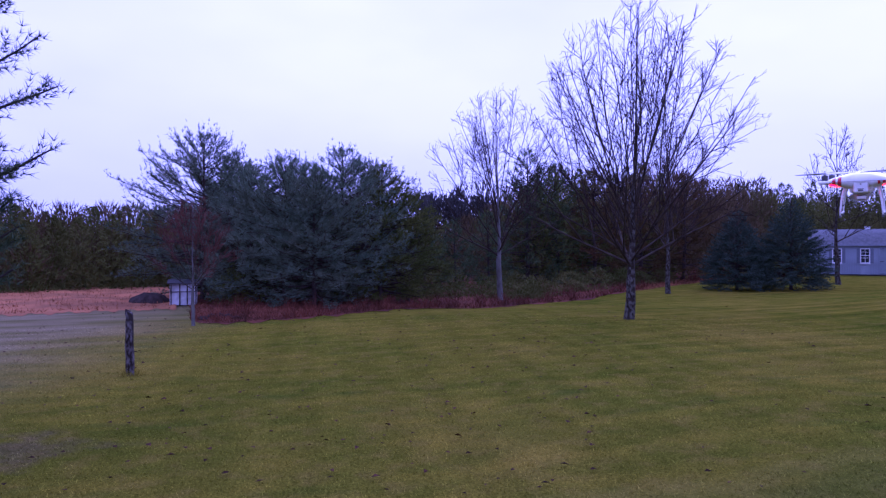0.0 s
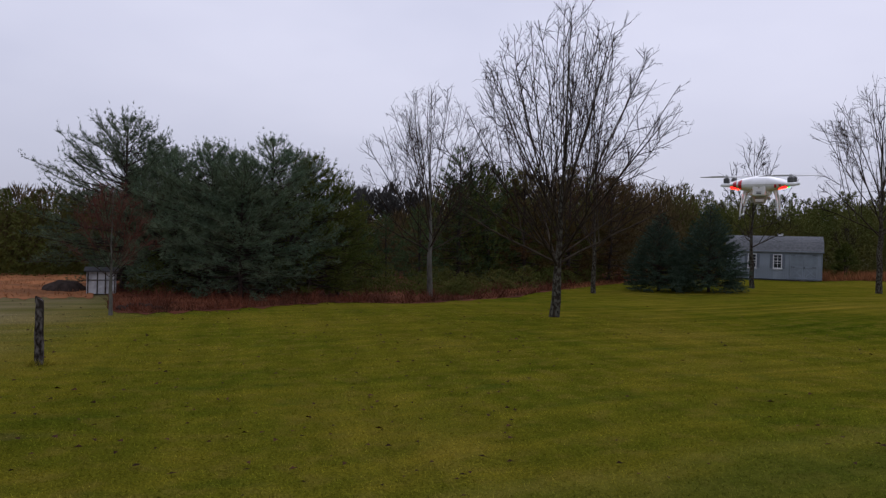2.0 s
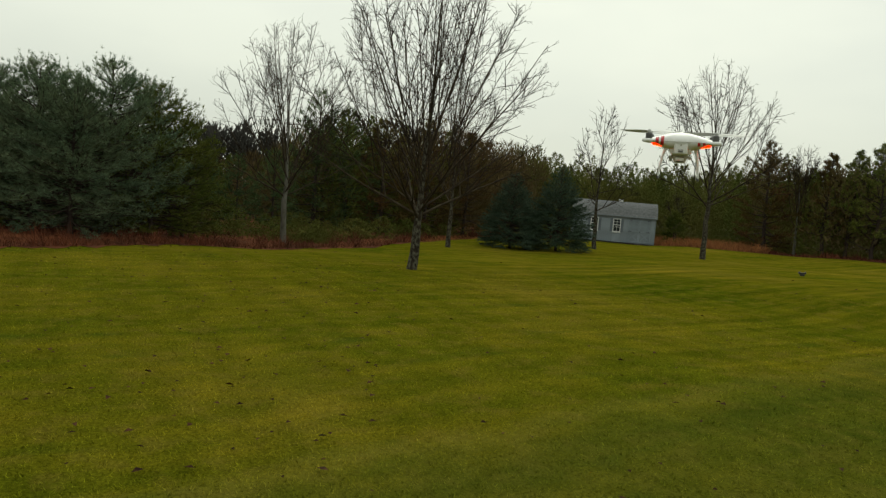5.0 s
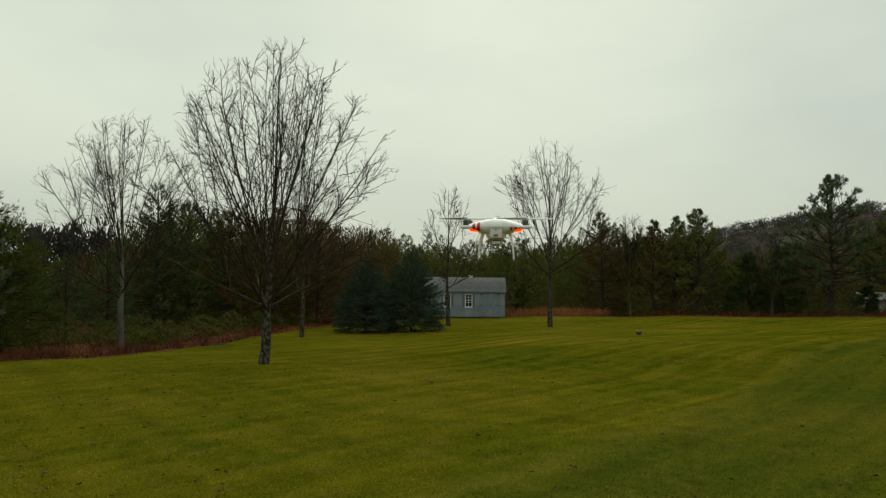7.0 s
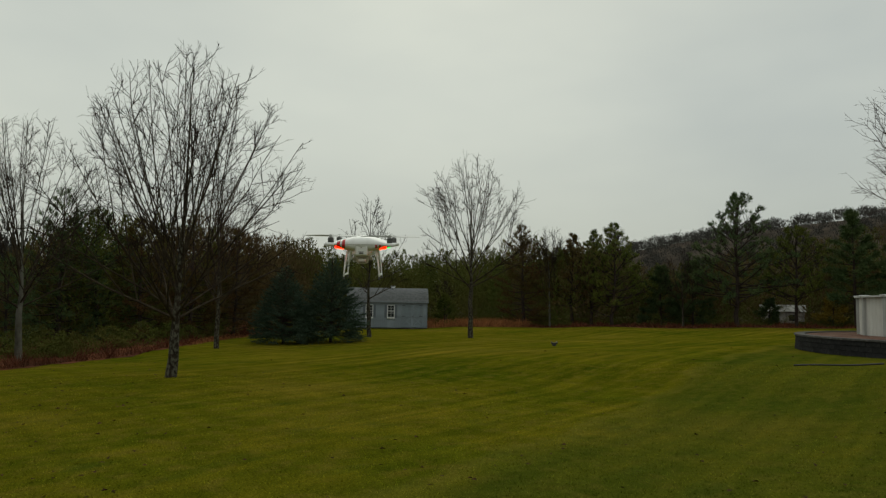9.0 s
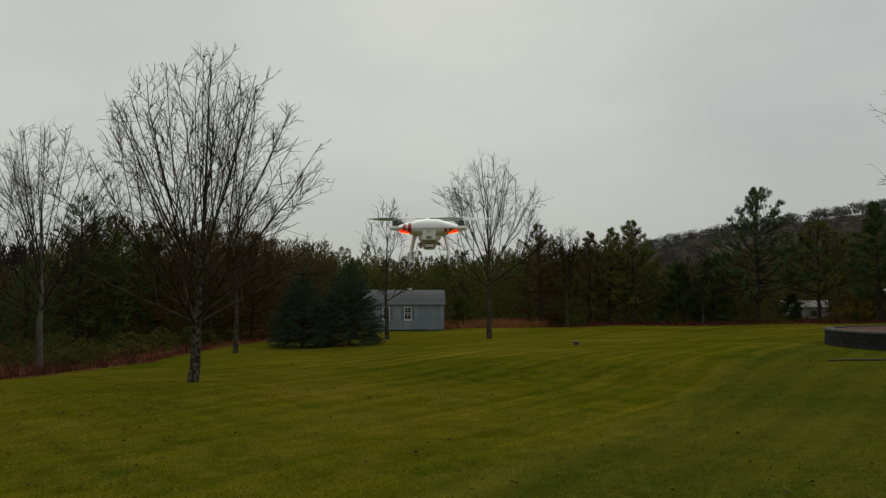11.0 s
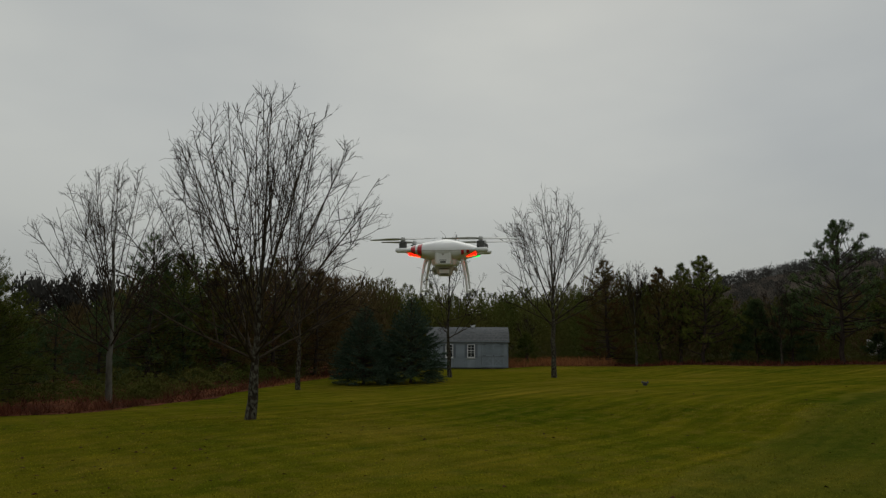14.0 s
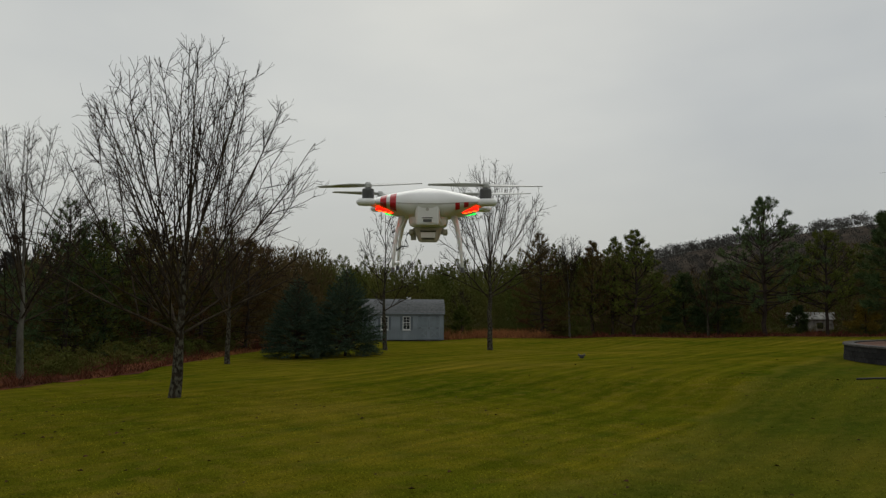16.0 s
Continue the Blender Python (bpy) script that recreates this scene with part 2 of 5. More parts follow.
M_TWIG_RED = mat("reddish_twigs", (0.07, 0.036, 0.027), (0.042, 0.025, 0.021), scale=1.5, rough=0.95)
M_PALE_BARK = mat("pale_lichened_bark", (0.135, 0.13, 0.105), (0.07, 0.065, 0.052), scale=7.0, rough=0.95, bump=0.8, bump_scale=25, stain=(0.15, 0.145, 0.125), stain_scale=3.0, stretch=(1, 1, 0.4))
M_DARK_BARK = mat("dark_pine_bark", (0.06, 0.045, 0.037), (0.03, 0.024, 0.02), scale=8.0, rough=0.95, bump=1.0, bump_scale=20, stretch=(1, 1, 0.4))
M_PINE = mat("pine_needles", (0.055, 0.090, 0.036), (0.095, 0.125, 0.050), scale=0.7, rough=0.9, island=0.35, obj=0.12)
M_PINE_YELLOW = mat("yellowish_pine_needles", (0.072, 0.096, 0.020), (0.120, 0.130, 0.028), scale=0.8, rough=0.9, island=0.35, obj=0.12)
# paler than M_PINE so the grove reads brighter: light put into the colour
M_WHITE_PINE_LIT = mat("lightened_white_pine_needles", (0.085, 0.130, 0.078), (0.150, 0.185, 0.105), scale=0.9, rough=0.9, island=0.4, obj=0.15)
M_NEAR_PINE = mat("near_pine_needles", (0.045, 0.075, 0.036), (0.085, 0.115, 0.052), scale=2.0, rough=0.9, island=0.4)
M_SPRUCE = mat("blue_spruce_needles", (0.032, 0.054, 0.033), (0.074, 0.106, 0.074), scale=2.2, rough=0.9, island=0.45, obj=0.1)
M_CEDAR = mat("bronzed_cedar_foliage", (0.108, 0.056, 0.024), (0.080, 0.070, 0.018), scale=0.6, rough=0.9, island=0.35, obj=0.15)
M_WOODS = mat("mixed_woods_foliage", (0.080, 0.104, 0.022), (0.118, 0.110, 0.030), scale=0.16, rough=0.95, island=0.12)
M_SCRUB = mat("bare_brown_scrub", (0.120, 0.082, 0.038), (0.088, 0.070, 0.030), scale=0.16, rough=0.95, island=0.12)
M_TWIG_RUST = mat("rust_coloured_twigs", (0.15, 0.060, 0.042), (0.10, 0.044, 0.032), scale=1.5, rough=0.95)
M_HILL = mat("bare_hill_woods", (0.074, 0.070, 0.064), (0.058, 0.057, 0.050), scale=0.02, rough=0.95, island=0.12)
M_SIDING = mat("grey_painted_siding", (0.26, 0.30, 0.34), (0.22, 0.255, 0.29), scale=3.0, rough=0.7, bump=0.15, bump_scale=60, stain=(0.20, 0.23, 0.26), stain_scale=1.2, stretch=(1, 1, 0.3))
M_SIDING_DOOR = mat("grey_painted_door_boards", (0.205, 0.24, 0.27), (0.175, 0.205, 0.23), scale=3.0, rough=0.7, bump=0.15, bump_scale=60)
M_SHUTTER = mat("slate_grey_shutter_paint", (0.15, 0.17, 0.20), scale=6.0, rough=0.7)
M_SHINGLE = mat("grey_asphalt_shingles", (0.17, 0.175, 0.18), (0.12, 0.125, 0.13), scale=6.0, rough=0.9, obj=0.14, bump=0.5, bump_scale=90)
M_WHITE = mat("white_trim_paint", (0.72, 0.73, 0.74), (0.62, 0.63, 0.64), scale=5.0, rough=0.55)
M_GLASS = mat("dark_window_glass", (0.02, 0.025, 0.03), (0.03, 0.035, 0.04), scale=2.0, rough=0.05)
M_IRON = mat("black_iron", (0.03, 0.03, 0.032), scale=10.0, rough=0.6)
M_POST = mat("weathered_post_wood", (0.022, 0.017, 0.014), (0.040, 0.031, 0.026), scale=5.0, rough=0.95, bump=1.0, bump_scale=30, stain=(0.14, 0.125, 0.11), stain_scale=17.0, stretch=(1, 1, 0.5))
M_COOP = mat("weathered_white_boards", (0.50, 0.50, 0.50), (0.40, 0.40, 0.41), scale=4.0, rough=0.8, stain=(0.30, 0.30, 0.30), stain_scale=2.0)
M_BLOCK = mat("dark_grey_wall_block", (0.042, 0.041, 0.041), (0.024, 0.024, 0.025), scale=8.0, rough=0.95, bump=0.8, bump_scale=40, obj=0.2)
M_CAP = mat("grey_cap_stone", (0.14, 0.13, 0.125), (0.09, 0.085, 0.082), scale=7.0, rough=0.9, bump=0.5, bump_scale=40, obj=0.15)
M_MULCH = mat("red_brown_mulch", (0.16, 0.085, 0.062), (0.09, 0.05, 0.04), scale=9.0, rough=0.95, bump=1.0, bump_scale=30, stain=(0.2, 0.13, 0.10), stain_scale=1.2)
M_POOL = mat("white_pool_wall_panel", (0.60, 0.59, 0.55), (0.52, 0.51, 0.48), scale=3.0, rough=0.55, stain=(0.42, 0.40, 0.36), stain_scale=1.4, obj=0.05, stretch=(1, 1, 0.4))
M_POOL_POST = mat("light_grey_pool_upright", (0.42, 0.42, 0.40), (0.36, 0.36, 0.35), scale=4.0, rough=0.5)
M_DECKBOX = mat("grey_deck_panel", (0.24, 0.23, 0.225), (0.20, 0.19, 0.185), scale=3.0, rough=0.7, stain=(0.17, 0.16, 0.155), stain_scale=1.5, obj=0.08)
M_WATER = mat("winter_pool_cover", (0.05, 0.07, 0.09), scale=3.0, rough=0.4)
M_HOSE = mat("black_rubber_hose", (0.02, 0.02, 0.02), scale=10.0, rough=0.6)
M_PALE = mat("pale_distant_siding", (0.46, 0.45, 0.42), (0.16, 0.16, 0.15), scale=1.6, rough=0.8)
M_SHELL = mat("white_glossy_plastic", (0.86, 0.86, 0.85), (0.83, 0.83, 0.82), scale=4.0, rough=0.28)
M_SHELL_GREY = mat("light_grey_plastic", (0.52, 0.50, 0.45), (0.46, 0.44, 0.40), scale=8.0, rough=0.45)
M_POD = mat("tan_grey_plastic", (0.46, 0.42, 0.33), (0.40, 0.37, 0.29), scale=8.0, rough=0.45)
M_STRIPE = mat("red_sticker_band", (0.55, 0.01, 0.02), (0.48, 0.01, 0.02), scale=8.0, rough=0.35)
M_MOTOR = mat("dark_motor_metal", (0.15, 0.15, 0.145), (0.09, 0.09, 0.09), scale=20.0, rough=0.4, metal=0.5)
M_PROP = mat("pale_grey_propeller_plastic", (0.55, 0.55, 0.54), (0.48, 0.48, 0.47), scale=10.0, rough=0.4)
M_LED_RED = mat("red_lamp_lens", (1.0, 0.002, 0.002), (1.0, 0.002, 0.002), rough=0.3, emit=7.0)
M_LED_AMBER = mat("amber_lamp_core", (1.0, 0.15, 0.015), (1.0, 0.15, 0.015), rough=0.3, emit=2.2)
M_LED_GREEN = mat("green_lamp_lens", (0.02, 1.0, 0.10), (0.02, 1.0, 0.10), rough=0.3, emit=1.6)
M_LENS = mat("black_lens_glass", (0.015, 0.015, 0.017), scale=3.0, rough=0.08)
M_WIRE = mat("black_cable", (0.03, 0.03, 0.03), scale=9.0, rough=0.6)

# ---------------------------------------------------------------- helpers for building
RNG = np.random.default_rng(7)


def part(name, bm, material, parent=None, label="", smooth=False):
    """Link a bmesh as one mesh object under a thing or a part."""
    me = bpy.data.meshes.new(name)
    bm.to_mesh(me)
    bm.free()
    me.materials.append(material)
    if smooth:
        me.shade_smooth()
    ob = new(name, me)
    ob.parent = parent
    return tagged(ob, label)


def sheet(name, verts, faces, material, parent=None, smooth=False):
    """Link arrays of corners and faces as one mesh object."""
    me = bpy.data.meshes.new(name)
    verts, faces = np.asarray(verts, dtype=np.float32), np.asarray(faces, dtype=np.int32)
    k = faces.shape[1]
    me.vertices.add(len(verts))
    me.vertices.foreach_set("co", verts.ravel())
    me.loops.add(faces.size)
    me.loops.foreach_set("vertex_index", faces.ravel())
    me.polygons.add(len(faces))
    me.polygons.foreach_set("loop_start", np.arange(0, faces.size, k, dtype=np.int32))
    me.polygons.foreach_set("loop_total", np.full(len(faces), k, dtype=np.int32))
    me.update(calc_edges=True)
    me.validate()
    me.materials.append(material)
    if smooth:
        me.shade_smooth()
    ob = new(name, me)
    ob.parent = parent
    return ob


def thing(name, m, label, category, group=""):
    ob = new(name)
    ob.empty_display_size = 0.2
    ob.matrix_world = m
    return tagged(ob, label, category, group)


def box(bm, size, at, turn=0.0, bevel=0.0, m=None):
    w = Matrix.Translation(at) @ Matrix.Rotation(turn, 4, "Z") @ Matrix.Diagonal((*size, 1))
    made = bmesh.ops.create_cube(bm, size=1.0, matrix=(m @ w) if m else w)
    if bevel:
        edges = {e for v in made["verts"] for e in v.link_edges}
        bmesh.ops.bevel(bm, geom=list(edges), offset=bevel, segments=2, affect="EDGES", profile=0.5)


def boxes(*items, bevel=0.0):
    bm = bmesh.new()
    for size, at in items:
        box(bm, size, at, bevel=bevel)
    return bm


def tube(V, F, pts, radii, sides=5):
    """Append a tapered tube along pts to the lists V and F (quads)."""
    pts = np.asarray(pts, float)
    d = np.gradient(pts, axis=0)
    d /= np.linalg.norm(d, axis=1)[:, None] + 1e-9
    ref = np.where(np.abs(d[:, 2:3]) > 0.9, np.array([[1.0, 0, 0]]), np.array([[0, 0, 1.0]]))
    u = np.cross(d, ref)
    u /= np.linalg.norm(u, axis=1)[:, None] + 1e-9
    w = np.cross(d, u)
    a = np.arange(sides) * 2 * math.pi / sides
    ring = pts[:, None] + np.asarray(radii)[:, None, None] * (np.cos(a)[None, :, None] * u[:, None] + np.sin(a)[None, :, None] * w[:, None])
    base = sum(len(v) for v in V)
    V.append(ring.reshape(-1, 3))
    i = np.arange(len(pts) - 1)[:, None] * sides
    j = np.arange(sides)[None]
    k = (j + 1) % sides
    F.append(np.stack([base + i + j, base + i + k, base + i + sides + k, base + i + sides + j], -1).reshape(-1, 4))


def lathe(bm, profile, steps=24, m=None):
    """A turned shape from (radius, height) pairs."""
    rings = []
    for r, z in profile:
        rings.append([bm.verts.new((m or Matrix()) @ Vector((r * math.cos(2 * math.pi * i / steps), r * math.sin(2 * math.pi * i / steps), z))) for i in range(steps)])
    for a, b in zip(rings, rings[1:]):
        for i in range(steps):
            j = (i + 1) % steps
            bm.faces.new((a[i], a[j], b[j], b[i]))
    bm.faces.new(rings[0][::-1])
    bm.faces.new(rings[-1])


def round_bar(bm, pts, radii, sides=8):
    """A bent round bar with closed ends."""
    V, F = [], []
    tube(V, F, pts, radii, sides)
    vs = [bm.verts.new(v) for v in V[0]]
    for q in F[0]:
        bm.faces.new([vs[i] for i in q])
    bm.faces.new(vs[:sides][::-1])
    bm.faces.new(vs[-sides:])


# ---------------------------------------------------------------- the ground
# heights of the lawn: x, y, z
ANCHORS = np.array([
    (0, 0, 0), (-4.9, 11.2, 0.0), (4.8, 18.4, 0.13), (2.5, 30.6, -0.3), (10.6, 33.0, -0.15), (21.0, 38.0, 0.02), (27.0, 36.0, 0.1),
    (31.0, 52.0, 0.0), (-6.0, 18.5, 0.0), (-12, 27, 0.0), (21.2, 11.2, 0.74), (21.0, 6.4, 0.88), (22.0, 4.0, 0.90), (20.0, 8.6, 0.79), (28.0, 14.0, 0.68), (18.0, 9.5, 0.58), (45.0, 36.5, 0.5), (52.0, 30.0, 0.72), (57, 22, 0.95),
    (20.5, 22.0, 0.42), (38.0, 48.0, 0.25), (10, 10, 0.1), (-20, 10, 0.0), (0, -20, 0.0), (10, -12, 0.25), (-25, 40, 0.0), (14.0, 36.5, -0.08), (20, 50, -0.1),
])


def ground_z(x, y):
    x, y = np.asarray(x, float), np.asarray(y, float)
    w = 1.0 / ((x[..., None] - ANCHORS[:, 0]) ** 2 + (y[..., None] - ANCHORS[:, 1]) ** 2 + 6.0) ** 2
    z = (w * ANCHORS[:, 2]).sum(-1) / w.sum(-1)
    r, az = np.hypot(x, y), np.degrees(np.arctan2(x, y))
    rise = np.clip((r - 140) / 190, 0, 1)
    rise = rise * rise * (3 - 2 * rise)
    crest = np.interp(az, [-60, -35, -20, 0, 30, 40, 47, 50, 54, 60, 66, 75, 90, 120, 150], [3, 3, 3, 4, 4, 9, 21.5, 27, 31, 35.5, 38.5, 40.5, 39.5, 20, 3])
    far = np.clip((r - 600) / 900, 0, 1)
    return z + rise * crest * (1 - far) + 0.02 * np.sin(x * 0.7 + 1.3) * np.cos(y * 0.6)


def at(az, d, dz=0.0):
    """A place on the ground by bearing (degrees, clockwise from straight ahead at the start) and distance."""
    x, y = d * math.sin(radians(az)), d * math.cos(radians(az))
    return x, y, float(ground_z(x, y)) + dz


def build_ground():
    radii = np.concatenate([[0.0], np.geomspace(1.0, 90, 90), np.geomspace(95, 700, 36), np.geomspace(800, 4500, 8)])
    n = 220
    a = np.arange(n) * 2 * math.pi / n
    X, Y = radii[1:, None] * np.sin(a), radii[1:, None] * np.cos(a)
    V = np.concatenate([[[0, 0, float(ground_z(0.0, 0.0))]], np.stack([X, Y, ground_z(X, Y)], -1).reshape(-1, 3)])
    i, j = np.arange(len(radii) - 2)[:, None] * n + 1, np.arange(n)[None]
    k = (j + 1) % n
    Q = np.stack([i + j, i + n + j, i + n + k, i + k], -1).reshape(-1, 4)
    hub = np.stack([np.zeros(n), np.zeros(n), 1 + np.arange(n), 1 + (np.arange(n) + 1) % n], -1)[:, 1:].astype(int)
    ob = sheet("ground", V, Q, M_LAWN, smooth=True)
    bm = bmesh.new()
    bm.from_mesh(ob.data)
    bm.verts.ensure_lookup_table()
    for t in hub:
        bm.faces.new([bm.verts[q] for q in t])
    bmesh.ops.recalc_face_normals(bm, faces=bm.faces)
    if sum(f.normal.z for f in list(bm.faces)[:200]) < 0:
        bmesh.ops.reverse_faces(bm, faces=bm.faces)
    for f in bm.faces:
        f.smooth = True
    bm.to_mesh(ob.data)
    bm.free()
    tagged(ob, "mown green and straw lawn rising into a wooded hill", "lawn", kind="structure")


build_ground()

# edge of the lawn: bearing, distance; beyond it the woods' floor
EDGE = ((-19.5, 20.2), (-17.0, 19.3), (-11.4, 20.4), (-7.0, 21.7), (-2.8, 23.3), (1.7, 25.0), (7.6, 29.4), (12.2, 32.0), (17.0, 40.0), (21.0, 48.0), (27, 60.0), (33.5, 66.0),
        (35.0, 62.0), (40.0, 61.0), (51.0, 58.0), (60.0, 58.0), (70.0, 58.0), (85.0, 58.0))
EDGE_AZ, EDGE_D = np.array([e[0] for e in EDGE]), np.array([e[1] for e in EDGE])


def litter_sheet(name, az0, az1, near, depth, material, label, category):
    n, rows = 160, 14
    az = np.linspace(az0, az1, n)
    d0 = near(az) + 0.35 * np.sin(az * 3.1) + 0.25 * np.sin(az * 7.7 + 1)
    t = np.linspace(0, 1, rows)[:, None]
    d = d0[None] + t * depth
    x, y = d * np.sin(np.radians(az)), d * np.cos(np.radians(az))
    lift = 0.012 + 0.10 * np.minimum(1, t * 6) * (0.6 + 0.4 * np.sin(x * 2.3) * np.cos(y * 1.9))
    V = np.stack([x, y, ground_z(x, y) + lift], -1).reshape(-1, 3)
    i, j = np.arange(rows - 1)[:, None] * n, np.arange(n - 1)[None]
    Q = np.stack([i + j, i + j + 1, i + n + j + 1, i + n + j], -1).reshape(-1, 4)[:, ::-1]
    ob = sheet(name, V, Q, material, smooth=True)
    return tagged(ob, label, category, kind="structure")


edge_of = lambda az: np.interp(az, EDGE_AZ, EDGE_D)
litter_sheet("ground_litter", -19.5, 84.0, edge_of, 45.0, M_LITTER, "red-brown leaf litter on the floor of the woods", "leaf litter")
litter_sheet("ground_dry_grass", -48.0, -20.5, lambda az: 24.6 + 0 * az, 14.0, M_STRAW, "orange dry grass beyond the mown lawn", "dry grass")


def blades(name, P, D, length, width, material, parent=None, spread=0.0):
    """One narrow triangle per place P along direction D: needles, blades of grass, stems."""
    n = len(P)
    D = D + RNG.normal(0, spread, (n, 3)) if spread else D
    D = D / (np.linalg.norm(D, axis=1)[:, None] + 1e-9)
    side = np.cross(D, RNG.normal(0, 1, (n, 3)))
    side /= np.linalg.norm(side, axis=1)[:, None] + 1e-9
    L, W = np.broadcast_to(length, n)[:, None], np.broadcast_to(width, n)[:, None]
    V = np.stack([P - side * W / 2, P + side * W / 2, P + D * L], 1).reshape(-1, 3)
    return sheet(name, V, np.arange(3 * n).reshape(-1, 3), material, parent)


def grass():
    n = 190000
    az = np.radians(RNG.uniform(-34, 76, n))
    d = 3.2 * (20.0 / 3.2) ** RNG.uniform(0, 1, n)
    x, y = d * np.sin(az), d * np.cos(az)
    P = np.stack([x, y, ground_z(x, y) - 0.004], -1)
    D = np.stack([RNG.normal(0, 1.0, n), RNG.normal(0, 1.0, n), np.ones(n)], -1)
    ob = blades("grass", P, D, RNG.uniform(0.02, 0.045, n), RNG.uniform(0.005, 0.009, n) * (0.7 + d / 12), M_BLADE)
    tagged(ob, "short mown grass blades, green and straw coloured", "grass", kind="stuff")


def brush():
    n = 26000
    az = RNG.uniform(-19.5, 76, n)
    d = edge_of(az) + RNG.uniform(0, 1, n) ** 1.6 * 9.0 + 0.2
    x, y = d * np.sin(np.radians(az)), d * np.cos(np.radians(az))
    P = np.stack([x, y, ground_z(x, y)], -1)
    D = np.stack([RNG.normal(0, 0.6, n), RNG.normal(0, 0.6, n), np.ones(n)], -1)
    tall = 0.5 + 0.9 * np.abs(np.sin(az * 1.7) * np.sin(az * 0.61 + 2))
    ob = blades("brush", P, D, RNG.uniform(0.15, 0.5, n) * tall, RNG.uniform(0.015, 0.045, n) * d / 35, M_BRUSH)
    tagged(ob, "low red-brown brambles and dead weeds under trees", "brush", kind="stuff")
    az = np.concatenate([RNG.uniform(-48, -21, 4500), RNG.uniform(32.6, 41.5, 6500), RNG.uniform(15.5, 21.5, 2600)])
    d = np.where(az < 0, 25.0 + RNG.uniform(0, 11, len(az)), np.where(az > 30, 60.5 + RNG.uniform(0, 8, len(az)), edge_of(az) + RNG.uniform(-0.6, 3, len(az))))
    x, y = d * np.sin(np.radians(az)), d * np.cos(np.radians(az))
    P = np.stack([x, y, ground_z(x, y)], -1)
    D = np.stack([RNG.normal(0, 0.5, len(az)), RNG.normal(0, 0.5, len(az)), np.ones(len(az))], -1)
    ob = blades("dry_grass", P, D, RNG.uniform(0.15, 0.5, len(az)) * np.where(az > 30, 1.9, 0.45), 0.04, M_STRAW)
    tagged(ob, "tall orange dry grass at the edge of the lawn", "dry grass", kind="stuff")


def fallen_leaves():
    n = 850
    az = np.radians(np.where(RNG.uniform(0, 1, n) < 0.65, RNG.uniform(-34, 14, n), RNG.uniform(10, 74, n)))
    d = 4.4 * (26 / 4.4) ** RNG.uniform(0, 1, n) ** 0.6
    x, y = d * np.sin(az), d * np.cos(az)
    z = ground_z(x, y) + 0.03
    s = RNG.uniform(0.018, 0.046, n)
    t = RNG.uniform(0, 2 * math.pi, n)
    V = []
    for k, (r, up) in enumerate(((1.0, 0.0), (0.65, 0.3), (1.0, 0.1), (0.65, 0.45))):
        V.append(np.stack([x + s * r * np.cos(t + k * math.pi / 2), y + s * r * np.sin(t + k * math.pi / 2), z + s * up * RNG.uniform(0.3, 1.6, n)], -1))
    V = np.stack(V, 1).reshape(-1, 3)
    ob = sheet("fallen_leaves", V, np.arange(4 * n).reshape(-1, 4), M_LEAF)
    tagged(ob, "scattered curled brown leaves on the lawn", "leaves", kind="stuff")


# ---------------------------------------------------------------- trees


def bend(p, d, length, steps, lift, wobble):
    """A branch's line: from p along d, turning upward by lift, with wobble."""
    pts = [np.array(p, float)]
    d = np.array(d, float)
    for _ in range(steps):
        d = d + RNG.normal(0, wobble, 3) + np.array([0, 0, lift / steps])
        d /= np.linalg.norm(d)
        pts.append(pts[-1] + d * length / steps)
    return np.array(pts)


def side_way(d, angle):
    """A direction at angle (degrees) to d, turned at random round it."""
    r = RNG.normal(0, 1, 3)
    u = np.cross(d, r)
    u /= np.linalg.norm(u) + 1e-9
    return d * math.cos(radians(angle)) + u * math.sin(radians(angle))


def tubes(pts, radii, sides):
    """Many thin tapered tubes at once: pts (n, k, 3), radii (n, k)."""
    n, k, _ = pts.shape
    d = np.gradient(pts, axis=1)
    d /= np.linalg.norm(d, axis=2)[..., None] + 1e-9
    ref = np.where(np.abs(d[..., 2:3]) > 0.9, np.array([1.0, 0, 0]), np.array([0, 0, 1.0]))
    u = np.cross(d, ref)
    u /= np.linalg.norm(u, axis=2)[..., None] + 1e-9
    w = np.cross(d, u)
    a = np.arange(sides) * 2 * math.pi / sides
    V = pts[:, :, None] + radii[:, :, None, None] * (np.cos(a)[:, None] * u[:, :, None] + np.sin(a)[:, None] * w[:, :, None])
    i = np.arange(n)[:, None, None] * k * sides + np.arange(k - 1)[None, :, None] * sides
    j = np.arange(sides)[None, None]
    q = (j + 1) % sides
    return V.reshape(-1, 3), np.stack([i + j, i + q, i + sides + q, i + sides + j], -1).reshape(-1, 4)


def sprout(P, D, length, k, lift, wobble):
    """Many shoots at once: k steps from places P along directions D, turning upward by lift."""
    pts = [P]
    step = (length / k)[:, None]
    for _ in range(k):
        D = D + RNG.normal(0, wobble, D.shape) + np.array([0, 0, lift / k])
        D = D / (np.linalg.norm(D, axis=1)[:, None] + 1e-9)
        pts.append(pts[-1] + D * step)
    return np.stack(pts, 1)


